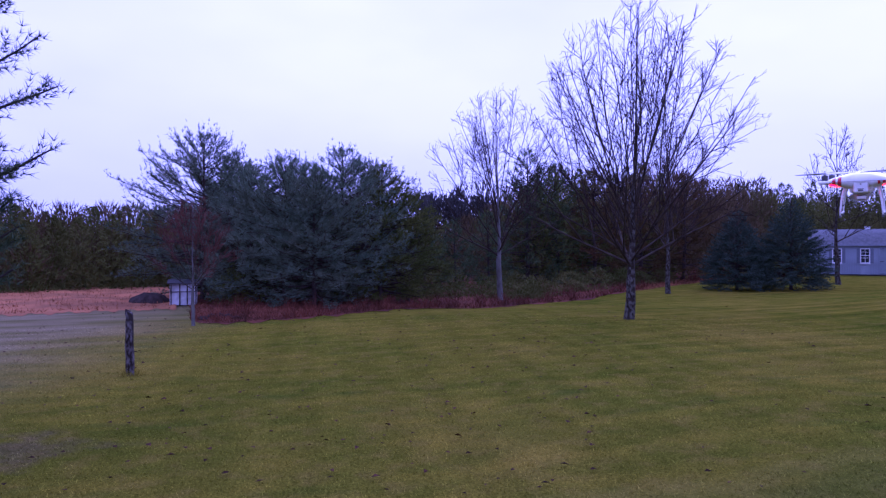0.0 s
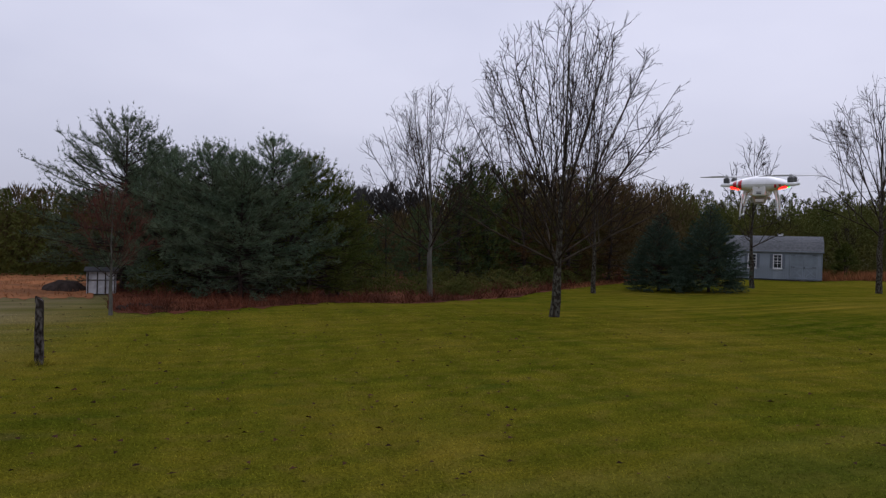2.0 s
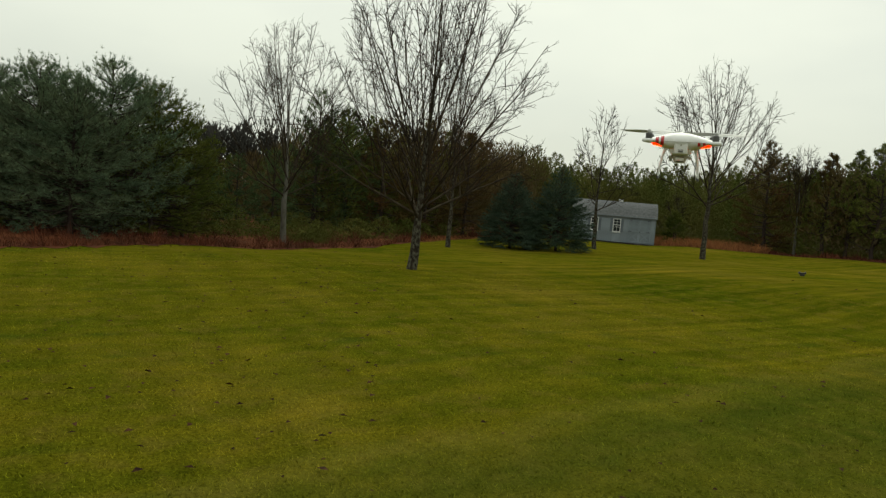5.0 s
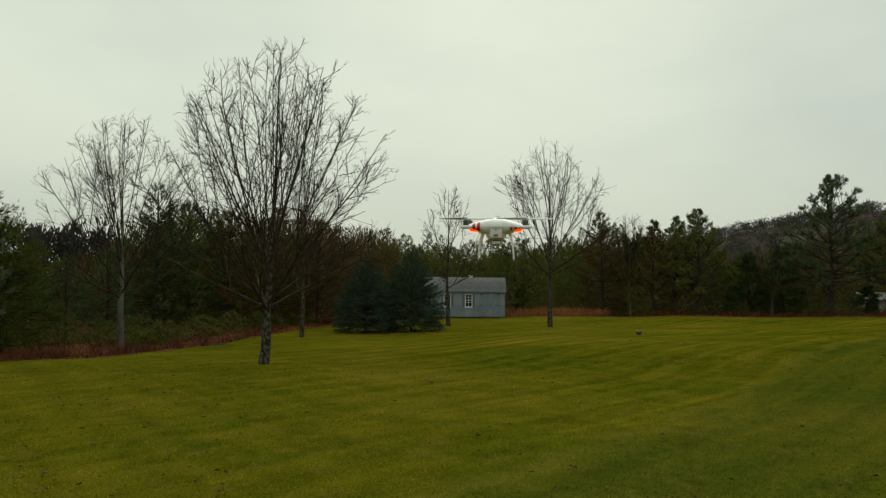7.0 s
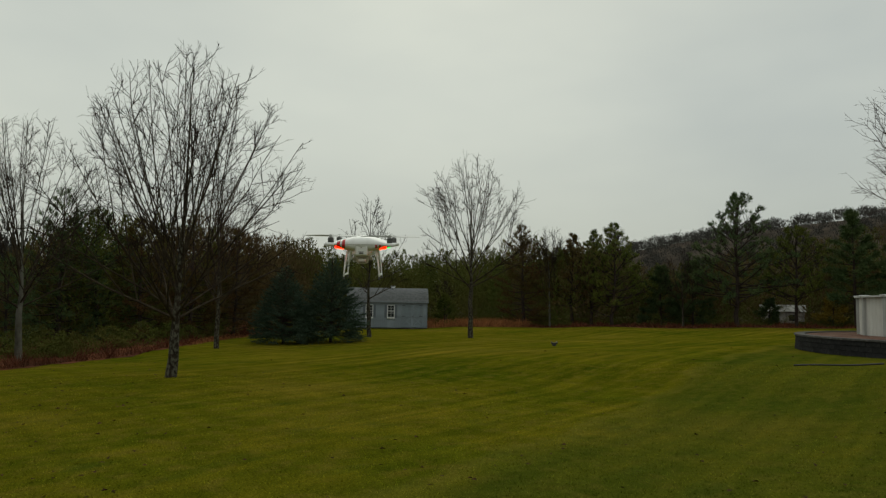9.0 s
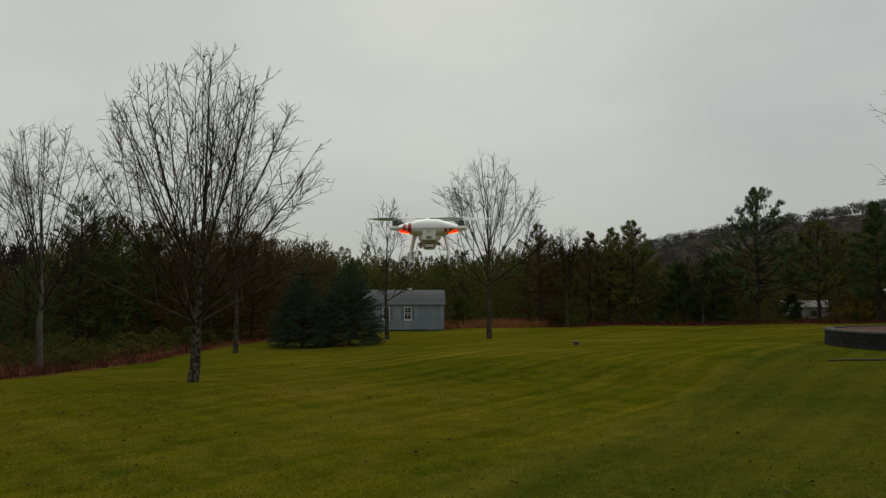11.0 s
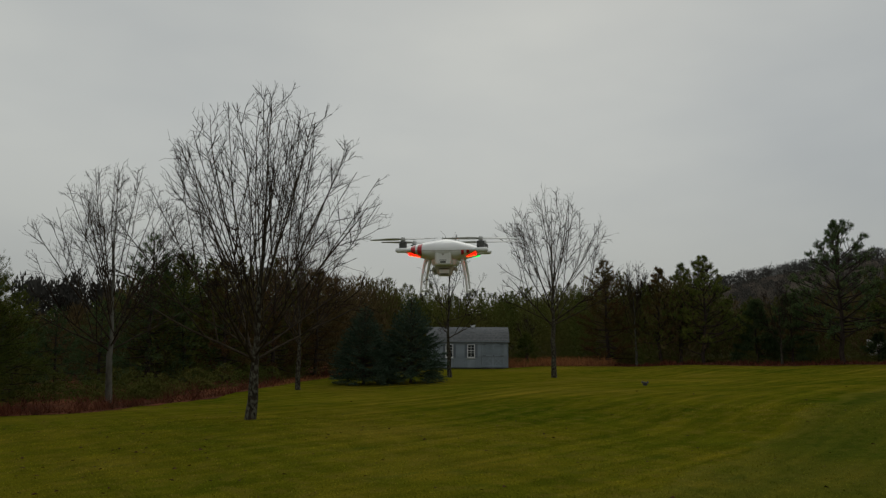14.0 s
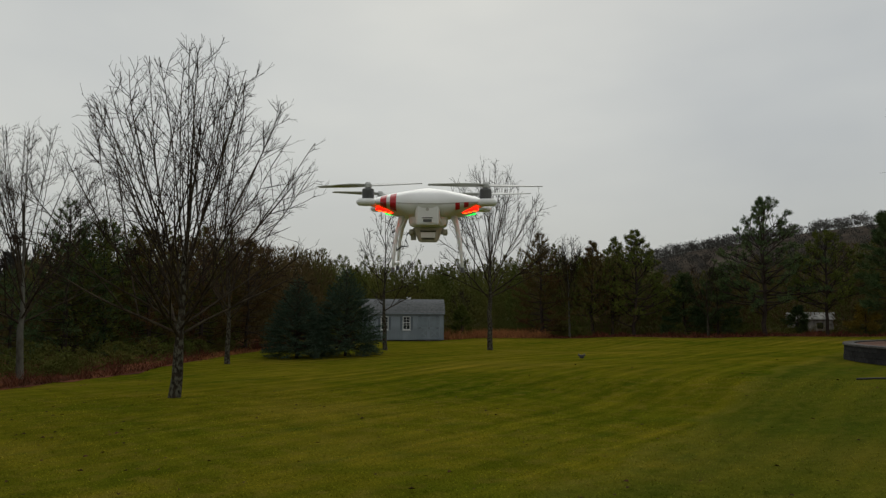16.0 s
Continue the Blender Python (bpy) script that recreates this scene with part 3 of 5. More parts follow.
def offshoots(pts, count, s0, s1, lo, hi):
    """Places and directions of count side shoots on every line of pts (n, k, 3): place, direction, share of the way, line."""
    n, k, _ = pts.shape
    line = np.repeat(np.arange(n), count)
    s = RNG.uniform(s0, s1, len(line))
    f = s * (k - 1)
    i = np.minimum(k - 2, f.astype(int))
    d = pts[line, i + 1] - pts[line, i]
    P = pts[line, i] + d * (f - i)[:, None]
    d /= np.linalg.norm(d, axis=1)[:, None] + 1e-9
    u = np.cross(d, RNG.normal(0, 1, d.shape))
    u /= np.linalg.norm(u, axis=1)[:, None] + 1e-9
    t = np.radians(RNG.uniform(lo, hi, len(line)))[:, None]
    return P, d * np.cos(t) + u * np.sin(t), s, line


def bare_tree(place, height, radius, fork, girth, limbs=26, label="", bark=None, twig=None, widest=0.45, dense=1.0, lean=(0.0, 0.0), twig_size=0.005, rise=0.34, crook=0.02, lift=0.10):
    """A leafless broadleaf tree: a trunk that parts into leaders, long straight limbs fanning up to an egg-shaped outline, branches, twigs and twiglets."""
    ob = thing("bare_tree", Matrix.Translation(place), label, "tree")
    V, F = [], []
    hs = np.linspace(0, 1, 16)
    sway = np.cumsum(RNG.normal(0, 0.010, (16, 2)), axis=0) * height * 0.3
    line = np.stack([lean[0] * hs ** 1.5 * height + sway[:, 0] - sway[0, 0], lean[1] * hs * height + sway[:, 1] - sway[0, 1], hs * height * 0.96 - 0.06], -1)
    up = np.clip((hs * height - fork) / (height - fork), 0, 1)
    rad = girth * np.where(hs * height < fork, 1.0 - 0.22 * hs * height / fork, 0.62 * (1 - up) ** 1.6) + twig_size
    rad[0] *= 1.1
    tube(V, F, line, rad, 10)
    lumps = RNG.uniform(0.94, 1.06, 16)

    def trunk_at(h):
        return np.array([np.interp(h, line[:, 2], line[:, k]) for k in range(3)])

    zf = fork * 0.8
    limb_pts, limb_r, limb_len = [], [], []
    sheet("trunk", np.concatenate(V), np.concatenate(F), bark or M_BARK, ob, smooth=True)

    def limb(V, F, p0, turn, share, top, r0, bow):
        """One limb from p0 to the crown's outline at bearing turn."""
        way = np.array([math.cos(turn), math.sin(turn), 0])
        lump = lumps[int(turn / (2 * math.pi) * 16) % 16] * RNG.uniform(0.92, 1.05)
        tip = way * radius * share * lump + np.array([lean[0] * height, lean[1] * height, zf + (height - zf) * top * (0.97 + 0.03 * lump)])
        L = np.linalg.norm(tip - p0)
        ctrl = p0 * 0.5 + tip * 0.5 + L * (way * RNG.normal(bow, 0.02) + RNG.normal(0, 0.02, 3))
        t = np.linspace(0, 1, 12)[:, None]
        pts = p0 * (1 - t) ** 2 + 2 * ctrl * t * (1 - t) + tip * t ** 2
        kink = np.cumsum(RNG.normal(0, crook, (12, 3)), axis=0) * L * 0.22
        pts += (kink - kink[0]) * t ** 0.5
        limb_pts.append(pts)
        limb_r.append(r0)
        limb_len.append(L)
        tube(V, F, pts, (r0 - twig_size) * np.linspace(1, 0.0, 12) ** 0.85 + twig_size, 6)
        return pts

    def rim(share):
        return widest + (1 - widest) * (1 - min(1.0, share) ** 1.45) ** 0.56

    turn = RNG.uniform(0, 6)
    for i in range(limbs):
        u = (i + RNG.uniform(0, 0.9)) / limbs
        turn += 2.4 + RNG.normal(0, 0.25)
        p0 = trunk_at(fork * 0.94 + (height - fork) * rise * u ** 1.5)
        share = float(np.clip(1.02 - 0.92 * u ** 1.9 + RNG.normal(0, 0.05), 0.06, 1.0))
        top = rim(share)
        if u < 0.3:
            top = widest * RNG.uniform(0.6, 1.0)
            share = 0.72 + 0.28 * math.sin(math.pi / 2 * top / widest)
        r0 = girth * (0.31 - 0.13 * u) * RNG.uniform(0.8, 1.1)
        V, F = [], []
        pts = limb(V, F, p0, turn, share, top, r0, 0.02)
        # each limb parts once or twice on its way up
        for k in range(2 if u < 0.7 else 1):
            j = int(RNG.integers(2, 6))
            sh = float(np.clip(share * RNG.uniform(0.68, 1.04), 0.05, 1.0))
            limb(V, F, pts[j], turn + RNG.choice([-1, 1]) * RNG.uniform(0.25, 0.75), sh, rim(sh) if u > 0.12 or k else widest * RNG.uniform(0.8, 1.1), r0 * (1 - j / 13) * 0.72, 0.03)
        sheet("limb", np.concatenate(V), np.concatenate(F), M_LIMB, ob, smooth=True)
    limb_pts, limb_r, limb_len = np.array(limb_pts), np.array(limb_r), np.array(limb_len)
    # branches, twigs and twiglets
    parts, base = [], 0
    P, D, s, ln = offshoots(limb_pts, np.maximum(4, (2.0 * dense * limb_len).astype(int)), 0.28, 0.97, 24, 52)
    blen = limb_len[ln] * (0.10 + 0.34 * (1 - s)) * RNG.uniform(0.55, 1.15, len(P))
    br = sprout(P, D, blen, 6, lift, 0.03 + crook)
    r = np.minimum(limb_r[ln] * (1 - 0.8 * s) * 0.5, 0.0026 * height)
    parts.append(tubes(br, np.maximum(0, r - twig_size)[:, None] * np.linspace(1, 0, 7) + twig_size * np.linspace(1.0, 0.8, 7), 4))
    both = np.concatenate([br, limb_pts[:, 5:]])
    length = np.linalg.norm(both[:, -1] - both[:, 0], axis=1)
    P, D, s, ln = offshoots(both, np.maximum(3, (4.0 * dense * length * (8.5 / height) ** 0.5).astype(int)), 0.12, 1.0, 22, 50)
    tl = np.minimum(length[ln] * 0.75, RNG.uniform(0.04, 0.085, len(P)) * height) * (1.1 - 0.35 * s)
    tw = sprout(P, D, tl, 4, lift, 0.045 + crook)
    parts.append(tubes(tw, np.broadcast_to(twig_size * np.linspace(0.8, 0.5, 5), tw.shape[:2]), 3))
    P, D, s, ln = offshoots(tw, np.where(RNG.uniform(0, 1, len(tw)) < 0.75 * dense, 2, 1), 0.25, 0.95, 25, 50)
    st = sprout(P, D, tl[ln] * RNG.uniform(0.25, 0.55, len(P)), 2, lift * 0.6, 0.08)
    parts.append(tubes(st, np.broadcast_to(twig_size * np.linspace(0.58, 0.4, 3), st.shape[:2]), 3))
    CV, CF = [], []
    for v, f in parts:
        CV.append(v)
        CF.append(f + base)
        base += len(v)
    sheet("crown", np.concatenate(CV), np.concatenate(CF), twig or M_TWIG, ob)
    return ob


def needle_tufts(name, P, D, per, length, width, material, parent, cone=0.75):
    """Bunches of needles: per needles at each place P, round the direction D."""
    n = len(P)
    PP, DD = np.repeat(P, per, 0), np.repeat(D, per, 0)
    return blades(name, PP + RNG.normal(0, 0.02, PP.shape) * length, DD, length * RNG.uniform(0.6, 1.15, n * per), width, material, parent, spread=cone)


def pine(place, height, radius, base=0.12, branches=70, label="", material=None, tuft=0.26, per=7, width=0.028, droop=0.0, top_open=0.0, dense=1.0, category="pine tree", name="pine_tree", flat_top=0.0, rise=0.0, oval=0.0):
    """A pine: straight trunk, whorled boughs, needle tufts on every shoot."""
    ob = thing(name, Matrix.Translation(place), label, category)
    V, F, P, D = [], [], [], []
    hs = np.linspace(0, 1, 10)
    line = np.stack([np.cumsum(RNG.normal(0, 0.006, 10)) * height, np.cumsum(RNG.normal(0, 0.006, 10)) * height, hs * height - 0.08], -1)
    line[0, :2] = 0
    tube(V, F, line, 0.017 * height * (1 - 0.93 * hs) + 0.01, 8)
    turn = RNG.uniform(0, 6)
    for i in range(branches):
        t = ((i + RNG.uniform(0, 1)) / branches) ** 0.9
        h = height * (base + (0.985 - base) * t)
        turn += 2.4 + RNG.normal(0, 0.4)
        shape = (1 - t) ** (0.78 - 0.38 * flat_top) * (0.80 + 0.20 * math.sin(min(1, t * 3.2) * math.pi / 2))
        shape = (1 - oval) * shape + oval * math.sin(math.pi * (0.3 + 0.7 * t)) ** 0.75
        L = radius * shape * RNG.uniform(0.7, 1.2) + 0.25 * RNG.uniform(0.5, 1.3)
        el = radians(-6 - 14 * droop + 46 * t ** 1.7 + rise + RNG.normal(0, 9))
        d = np.array([math.cos(turn) * math.cos(el), math.sin(turn) * math.cos(el), math.sin(el)])
        p0 = np.array([np.interp(h, line[:, 2], line[:, k]) for k in range(3)])
        pts = bend(p0, d, L, 6, 0.28 + 0.35 * t, 0.05)
        tube(V, F, pts, (0.006 * height * (1 - 0.7 * t) * np.linspace(1, 0.12, 7)) * min(1.0, L) + 0.004, 5)
        dirs = np.gradient(pts, axis=0)
        dirs /= np.linalg.norm(dirs, axis=1)[:, None]
        shoots = int((9 + 17 * L) * dense * (1 - top_open * t * 0.5))
        for s in RNG.uniform(0.16, 1.0, shoots) ** 0.75:
            k = s * 6
            p = np.array([np.interp(k, range(7), pts[:, c]) for c in range(3)])
            dd = side_way(dirs[min(6, int(k))], RNG.uniform(20, 75))
            dd[2] = dd[2] * 0.45 + 0.16 + 0.3 * t
            dd /= np.linalg.norm(dd)
            ln = RNG.uniform(0.12, 0.42) * L * (1.15 - s) + 0.06
            steps = max(1, int(ln / (tuft * 0.62)))
            for q in range(steps + 1):
                P.append(p + dd * ln * q / max(1, steps))
                D.append(dd + np.array([0, 0, 0.25]))
        P.append(pts[-1])
        D.append(dirs[-1])
    for q in range(5):
        P.append(line[-1] - np.array([0, 0, 0.1 * q]))
        D.append(np.array([0, 0, 1.0]))
    sheet("trunk", np.concatenate(V), np.concatenate(F), M_DARK_BARK, ob, smooth=True)
    needle_tufts("crown", np.array(P), np.array(D), per, tuft, width, material or M_PINE, ob)
    return ob


def soft_pine(place, height, radius, base=0.06, boughs=110, label="", material=None, tuft=0.14, per=6, width=0.013, pitch=0.09, dome=1.8, candle=0.3, low=0.75, category="pine tree", name="pine_tree"):
    """A full-crowned pine or cedar: many layered boughs with flat sprays of fine needles, and upright leading shoots round the top."""
    ob = thing(name, Matrix.Translation(place), label, category)
    V, F, P, D, S, U = [], [], [], [], [], []
    hs = np.linspace(0, 1, 10)
    line = np.stack([np.cumsum(RNG.normal(0, 0.005, 10)) * height, np.cumsum(RNG.normal(0, 0.005, 10)) * height, hs * height * 0.97 - 0.08], -1)
    line[0, :2] = 0
    tube(V, F, line, 0.017 * height * (1 - 0.93 * hs) + 0.01, 8)
    turn = RNG.uniform(0, 6)
    lumps = RNG.uniform(0.82, 1.12, 12)
    for i in range(boughs):
        t = ((i + RNG.uniform(0, 1)) / boughs) ** 0.92
        turn += 2.4 + RNG.normal(0, 0.3)
        L = radius * max(0.0, 1 - t ** dome) ** 0.8 * (low + (1 - low) * min(1.0, t * 3.5)) * lumps[int(turn / 0.5236) % 12] * RNG.uniform(0.62, 1.08) + 0.12
        el = radians(-6 + 46 * t ** 1.8 + RNG.normal(0, 11))
        d = np.array([math.cos(turn) * math.cos(el), math.sin(turn) * math.cos(el), math.sin(el)])
        drop = L * math.sin(el) * 0.75
        h = max(0.05 * height, height * (base + (0.99 - base) * t) - 0.7 * max(0.0, drop))
        p0 = np.array([np.interp(h, line[:, 2], line[:, k]) for k in range(3)])
        pts = bend(p0, d, L, 6, 0.25 + 0.2 * t, 0.07)
        tube(V, F, pts, (0.005 * height * (1 - 0.7 * t) * np.linspace(1, 0.12, 7)) * min(1.0, L) + 0.004, 4)
        k = int(6 + 11 * L)
        s = RNG.uniform(0.28, 1.0, k) ** 0.7
        q = np.stack([np.interp(s * 6, range(7), pts[:, c]) for c in range(3)], -1)
        side = np.array([-math.sin(turn), math.cos(turn), 0])
        sgn = RNG.choice([-1.0, 1.0], k)[:, None] * RNG.uniform(0.3, 1.2, k)[:, None]
        dd = d + side * sgn + np.stack([RNG.normal(0, 0.3, k), RNG.normal(0, 0.3, k), RNG.normal(0.35, 0.45, k) + 0.6 * t], -1)
        dd /= np.linalg.norm(dd, axis=1)[:, None]
        P.append(q)
        D.append(dd)
        S.append((0.10 + 0.42 * (1.1 - s) * min(L, 1.8)) * RNG.uniform(0.6, 1.2, k))
        # upright leading shoot at the bough's end
        if t > 0.35:
            P.append(pts[-1:])
            D.append(np.array([[0.25 * d[0], 0.25 * d[1], 1.0]]))
            S.append(np.array([candle * RNG.uniform(0.5, 1.3)]))
    P.append(line[-1:])
    D.append(np.array([[0, 0, 1.0]]))
    S.append(np.array([candle * 1.5]))
    P, D, S = np.concatenate(P), np.concatenate(D), np.concatenate(S)
    n = np.maximum(1, (S / pitch).astype(int))
    k = np.repeat(np.arange(len(P)), n)
    f = RNG.uniform(0, 1, len(k))
    sheet("trunk", np.concatenate(V), np.concatenate(F), M_DARK_BARK, ob, smooth=True)
    needle_tufts("crown", P[k] + D[k] * (S[k] * f)[:, None], D[k] + np.array([0, 0, 0.15]), per, tuft, width, material or M_WHITE_PINE_LIT, ob, cone=0.55)
    return ob


def pitch_pine(place, height, radius, base=0.2, boughs=40, puffs=7, label="", material=None, dome=2.0, low=0.9, needle=0.24, per=26, width=0.034):
    """An open pine: bare crooked boughs that end in round brushes of stiff needles, with gaps between them."""
    ob = thing("pine_tree", Matrix.Translation(place), label, "pine tree")
    V, F, P, S = [], [], [], []
    hs = np.linspace(0, 1, 12)
    line = np.stack([np.cumsum(RNG.normal(0, 0.006, 12)) * height, np.cumsum(RNG.normal(0, 0.006, 12)) * height, hs * height * 0.97 - 0.08], -1)
    line[0, :2] = 0
    tube(V, F, line, 0.016 * height * (1 - 0.9 * hs) + 0.015, 8)
    turn = RNG.uniform(0, 6)
    for i in range(boughs):
        t = (i + RNG.uniform(0, 1)) / boughs
        turn += 2.4 + RNG.normal(0, 0.35)
        L = radius * max(0.0, 1 - t ** dome) ** 0.7 * (low + (1 - low) * min(1.0, t * 3)) * RNG.uniform(0.72, 1.12) + 0.25
        el = radians(2 + 55 * t ** 1.3 + RNG.normal(0, 8))
        d = np.array([math.cos(turn) * math.cos(el), math.sin(turn) * math.cos(el), math.sin(el)])
        h = height * (base + (0.99 - base) * t) - L * math.sin(el) * 0.85
        p0 = np.array([np.interp(h, line[:, 2], line[:, k]) for k in range(3)])
        pts = bend(p0, d, L, 6, 0.35, 0.08)
        tube(V, F, pts, 0.0055 * height * (1 - 0.6 * t) * np.linspace(1, 0.25, 7) + 0.008, 5)
        k = max(2, int(puffs * (0.35 + 0.65 * L / radius)))
        q, dd, s, _ = offshoots(pts[None], np.array([k]), 0.35, 1.0, 25, 65)
        dd[:, 2] = np.abs(dd[:, 2]) + 0.15
        ends = q + dd * (0.25 + 0.55 * (1.1 - s) * RNG.uniform(0.5, 1.2, k))[:, None] * min(1.0, L / 1.5)
        for p, e in zip(q, ends):
            tube(V, F, [p, (p + e) / 2 + [0, 0, -0.02], e], (0.022, 0.018, 0.012), 4)
        P += [pts[-1], *ends]
    P.append(line[-1])
    P = np.array(P)
    sheet("trunk", np.concatenate(V), np.concatenate(F), M_DARK_BARK, ob, smooth=True)
    k = np.repeat(np.arange(len(P)), per)
    D = RNG.normal(0, 1, (len(k), 3)) + np.array([0, 0, 0.75])
    size = RNG.uniform(0.75, 1.2, len(P))[k]
    blades("crown", P[k] + RNG.normal(0, 0.05, (len(k), 3)), D, needle * size * RNG.uniform(0.7, 1.1, len(k)), width, material or M_PINE, ob)
    return ob


def spruce(place, height, radius, label):
    """A blue spruce: a pointed cone of tiered, level boughs down to the grass, each a flat spray with stiff pale tips."""
    ob = thing("spruce_tree", Matrix.Translation(place), label, "spruce tree", "pair of spruces beside the shed")
    V, F, P, D, S = [], [], [], [], []
    tube(V, F, [(0, 0, -0.05), (0, 0, height * 0.5), (0, 0, height * 0.98)], (0.09, 0.05, 0.01), 8)
    tiers = 19
    for i in range(tiers):
        t = i / tiers
        count = int(24 * (1 - t) + 6)
        for j in range(count):
            a = 2 * math.pi * (j + RNG.uniform(-0.35, 0.35)) / count + i * 0.7
            L = radius * (1 - t) ** 0.78 * RNG.choice([0.82, 0.95, 1.0, 1.1]) * (0.88 + 0.12 * min(1.0, t * 6)) * RNG.uniform(0.94, 1.05) + 0.07
            el = radians(-20 + 62 * t ** 0.9 + RNG.normal(0, 6))
            d = np.array([math.cos(a) * math.cos(el), math.sin(a) * math.cos(el), math.sin(el)])
            pts = bend((0, 0, height * (0.10 + 0.85 * t) - 0.3 * L * math.sin(max(0.0, el)) + RNG.normal(0, 0.06)), d, L, 4, 0.35, 0.03)
            tube(V, F, pts, np.linspace(0.014, 0.004, 5), 3)
            k = max(4, int(L / 0.085))
            s = np.linspace(0.4, 1.0, k)
            q = np.stack([np.interp(s * 4, range(5), pts[:, c]) for c in range(3)], -1)
            side = np.array([-math.sin(a), math.cos(a), 0]) * np.where(np.arange(k) % 2, 1.0, -1.0)[:, None]
            dd = d + side * RNG.uniform(0.3, 1.0, k)[:, None] + np.stack([np.zeros(k), np.zeros(k), RNG.normal(0.3, 0.3, k)], -1)
            P.append(q)
            D.append(dd / np.linalg.norm(dd, axis=1)[:, None])
            S.append(np.minimum(0.38, 0.08 + 0.5 * L * (1.05 - s)))
            P.append(pts[2:4])
            D.append(np.stack([pts[4] - pts[3]] * 2) / np.linalg.norm(pts[4] - pts[3]))
            S.append(np.full(2, L * 0.3))
    P.append(np.array([[0, 0, height * 0.93]]))
    D.append(np.array([[0, 0, 1.0]]))
    S.append(np.array([height * 0.07]))
    P, D, S = np.concatenate(P), np.concatenate(D), np.concatenate(S)
    k = np.repeat(np.arange(len(P)), np.maximum(2, (S / 0.06).astype(int)))
    f = RNG.uniform(0, 1, len(k))
    sheet("trunk", np.concatenate(V), np.concatenate(F), M_DARK_BARK, ob)
    needle_tufts("crown", P[k] + D[k] * (S[k] * f)[:, None], D[k], 3, 0.10, 0.019, M_SPRUCE, ob, cone=0.55)
    return ob


def crowns(name, trees, material, leaf, label, category, form="cone"):
    """Far woods as one stuff: (x, y, z, height, radius, count) each; form cone: evergreens in tiers; brush: bare twigs fanning up; lobes: ragged round crowns."""
    P, D, S = [], [], []
    for x, y, z, h, r, n in trees:
        a = RNG.uniform(0, 2 * math.pi, n)
        way = np.stack([np.cos(a), np.sin(a), np.zeros(n)], -1)
        if form == "cone":
            t = RNG.uniform(0, 1, n) ** 1.15
            ruff = 0.72 + 0.28 * np.sin(t * RNG.uniform(24, 34) + np.sin(a * 3 + x) * 2.2)
            edge = r * np.maximum(0.0, 1 - t ** RNG.uniform(1.2, 2.0)) ** 0.8 * ruff * (1 + 0.22 * np.sin(a * 2 + x) + 0.15 * np.sin(a * 5 + y))
            p = way * (edge * RNG.uniform(0.25, 1, n) ** 0.4)[:, None] + np.array([0, 0, 1.0]) * (t * h)[:, None]
            d = way * 0.7 + np.array([0, 0, 0.6])
        elif form == "brush":
            t = RNG.uniform(0.05, 1, n) ** 0.8
            out = r * RNG.uniform(0, 1, n) ** 0.6 * np.sin(np.pi * np.clip(0.2 + 0.72 * t, 0, 1)) ** 0.8 * (1 + 0.25 * np.sin(a * 3 + x))
            p = way * out[:, None] + np.array([0, 0, 1.0]) * (t * h * (1 - 0.12 * (out / r) ** 2))[:, None]
            d = way * (0.25 + 0.5 * out / r)[:, None] + np.array([0, 0, 1.0])
        else:
            c = (RNG.uniform(-1, 1, (9, 3)) * np.array([r * 0.62, r * 0.62, h * 0.3]) + np.array([0, 0, h * 0.55]))[RNG.integers(0, 9, n)]
            q = RNG.normal(0, 1, (n, 3))
            q /= np.linalg.norm(q, axis=1)[:, None]
            p = c + q * (RNG.uniform(0.15, 1, n) ** 0.5)[:, None] * np.array([r * 0.5, r * 0.5, h * 0.18])
            d = q * 0.5 + np.array([0, 0, 1.0])
        p[:, 2] = np.clip(p[:, 2], 0.05, h)
        P.append(p + np.array([x, y, z]))
        D.append(d)
        S.append(np.full(n, leaf * (0.7 + 0.06 * h)))
    P, D, S = np.concatenate(P), np.concatenate(D), np.concatenate(S)
    ob = blades(name, P, D, S * RNG.uniform(0.6, 1.6, len(P)), S * (0.17 if form == "brush" else 0.38), material, spread=0.35)
    return tagged(ob, label, category, kind="stuff")


# skyline of the woods: bearing, elevation of the tops in degrees, distance
SKYLINE = ((-50, 3.1, 38), (-32, 3.1, 38), (-25, 3.1, 38), (-22, 3.2, 38), (-12, 4.5, 46), (-3, 3.0, 46), (-1.2, 2.4, 48), (3.6, 2.8, 48), (6.6, 6.2, 42), (11.8, 6.0, 44), (15.3, 6.6, 46),
           (19, 5.6, 52), (22.3, 5.4, 60), (25, 4.7, 70), (30, 4.3, 76), (36, 4.3, 74), (39, 5.0, 68), (42, 5.6, 66), (48, 5.4, 66), (50, 3.2, 70), (53, 3.4, 70), (57, 4.4, 68), (61, 4.8, 68), (65, 5.6, 68), (74, 6.5, 66), (90, 6.5, 66))


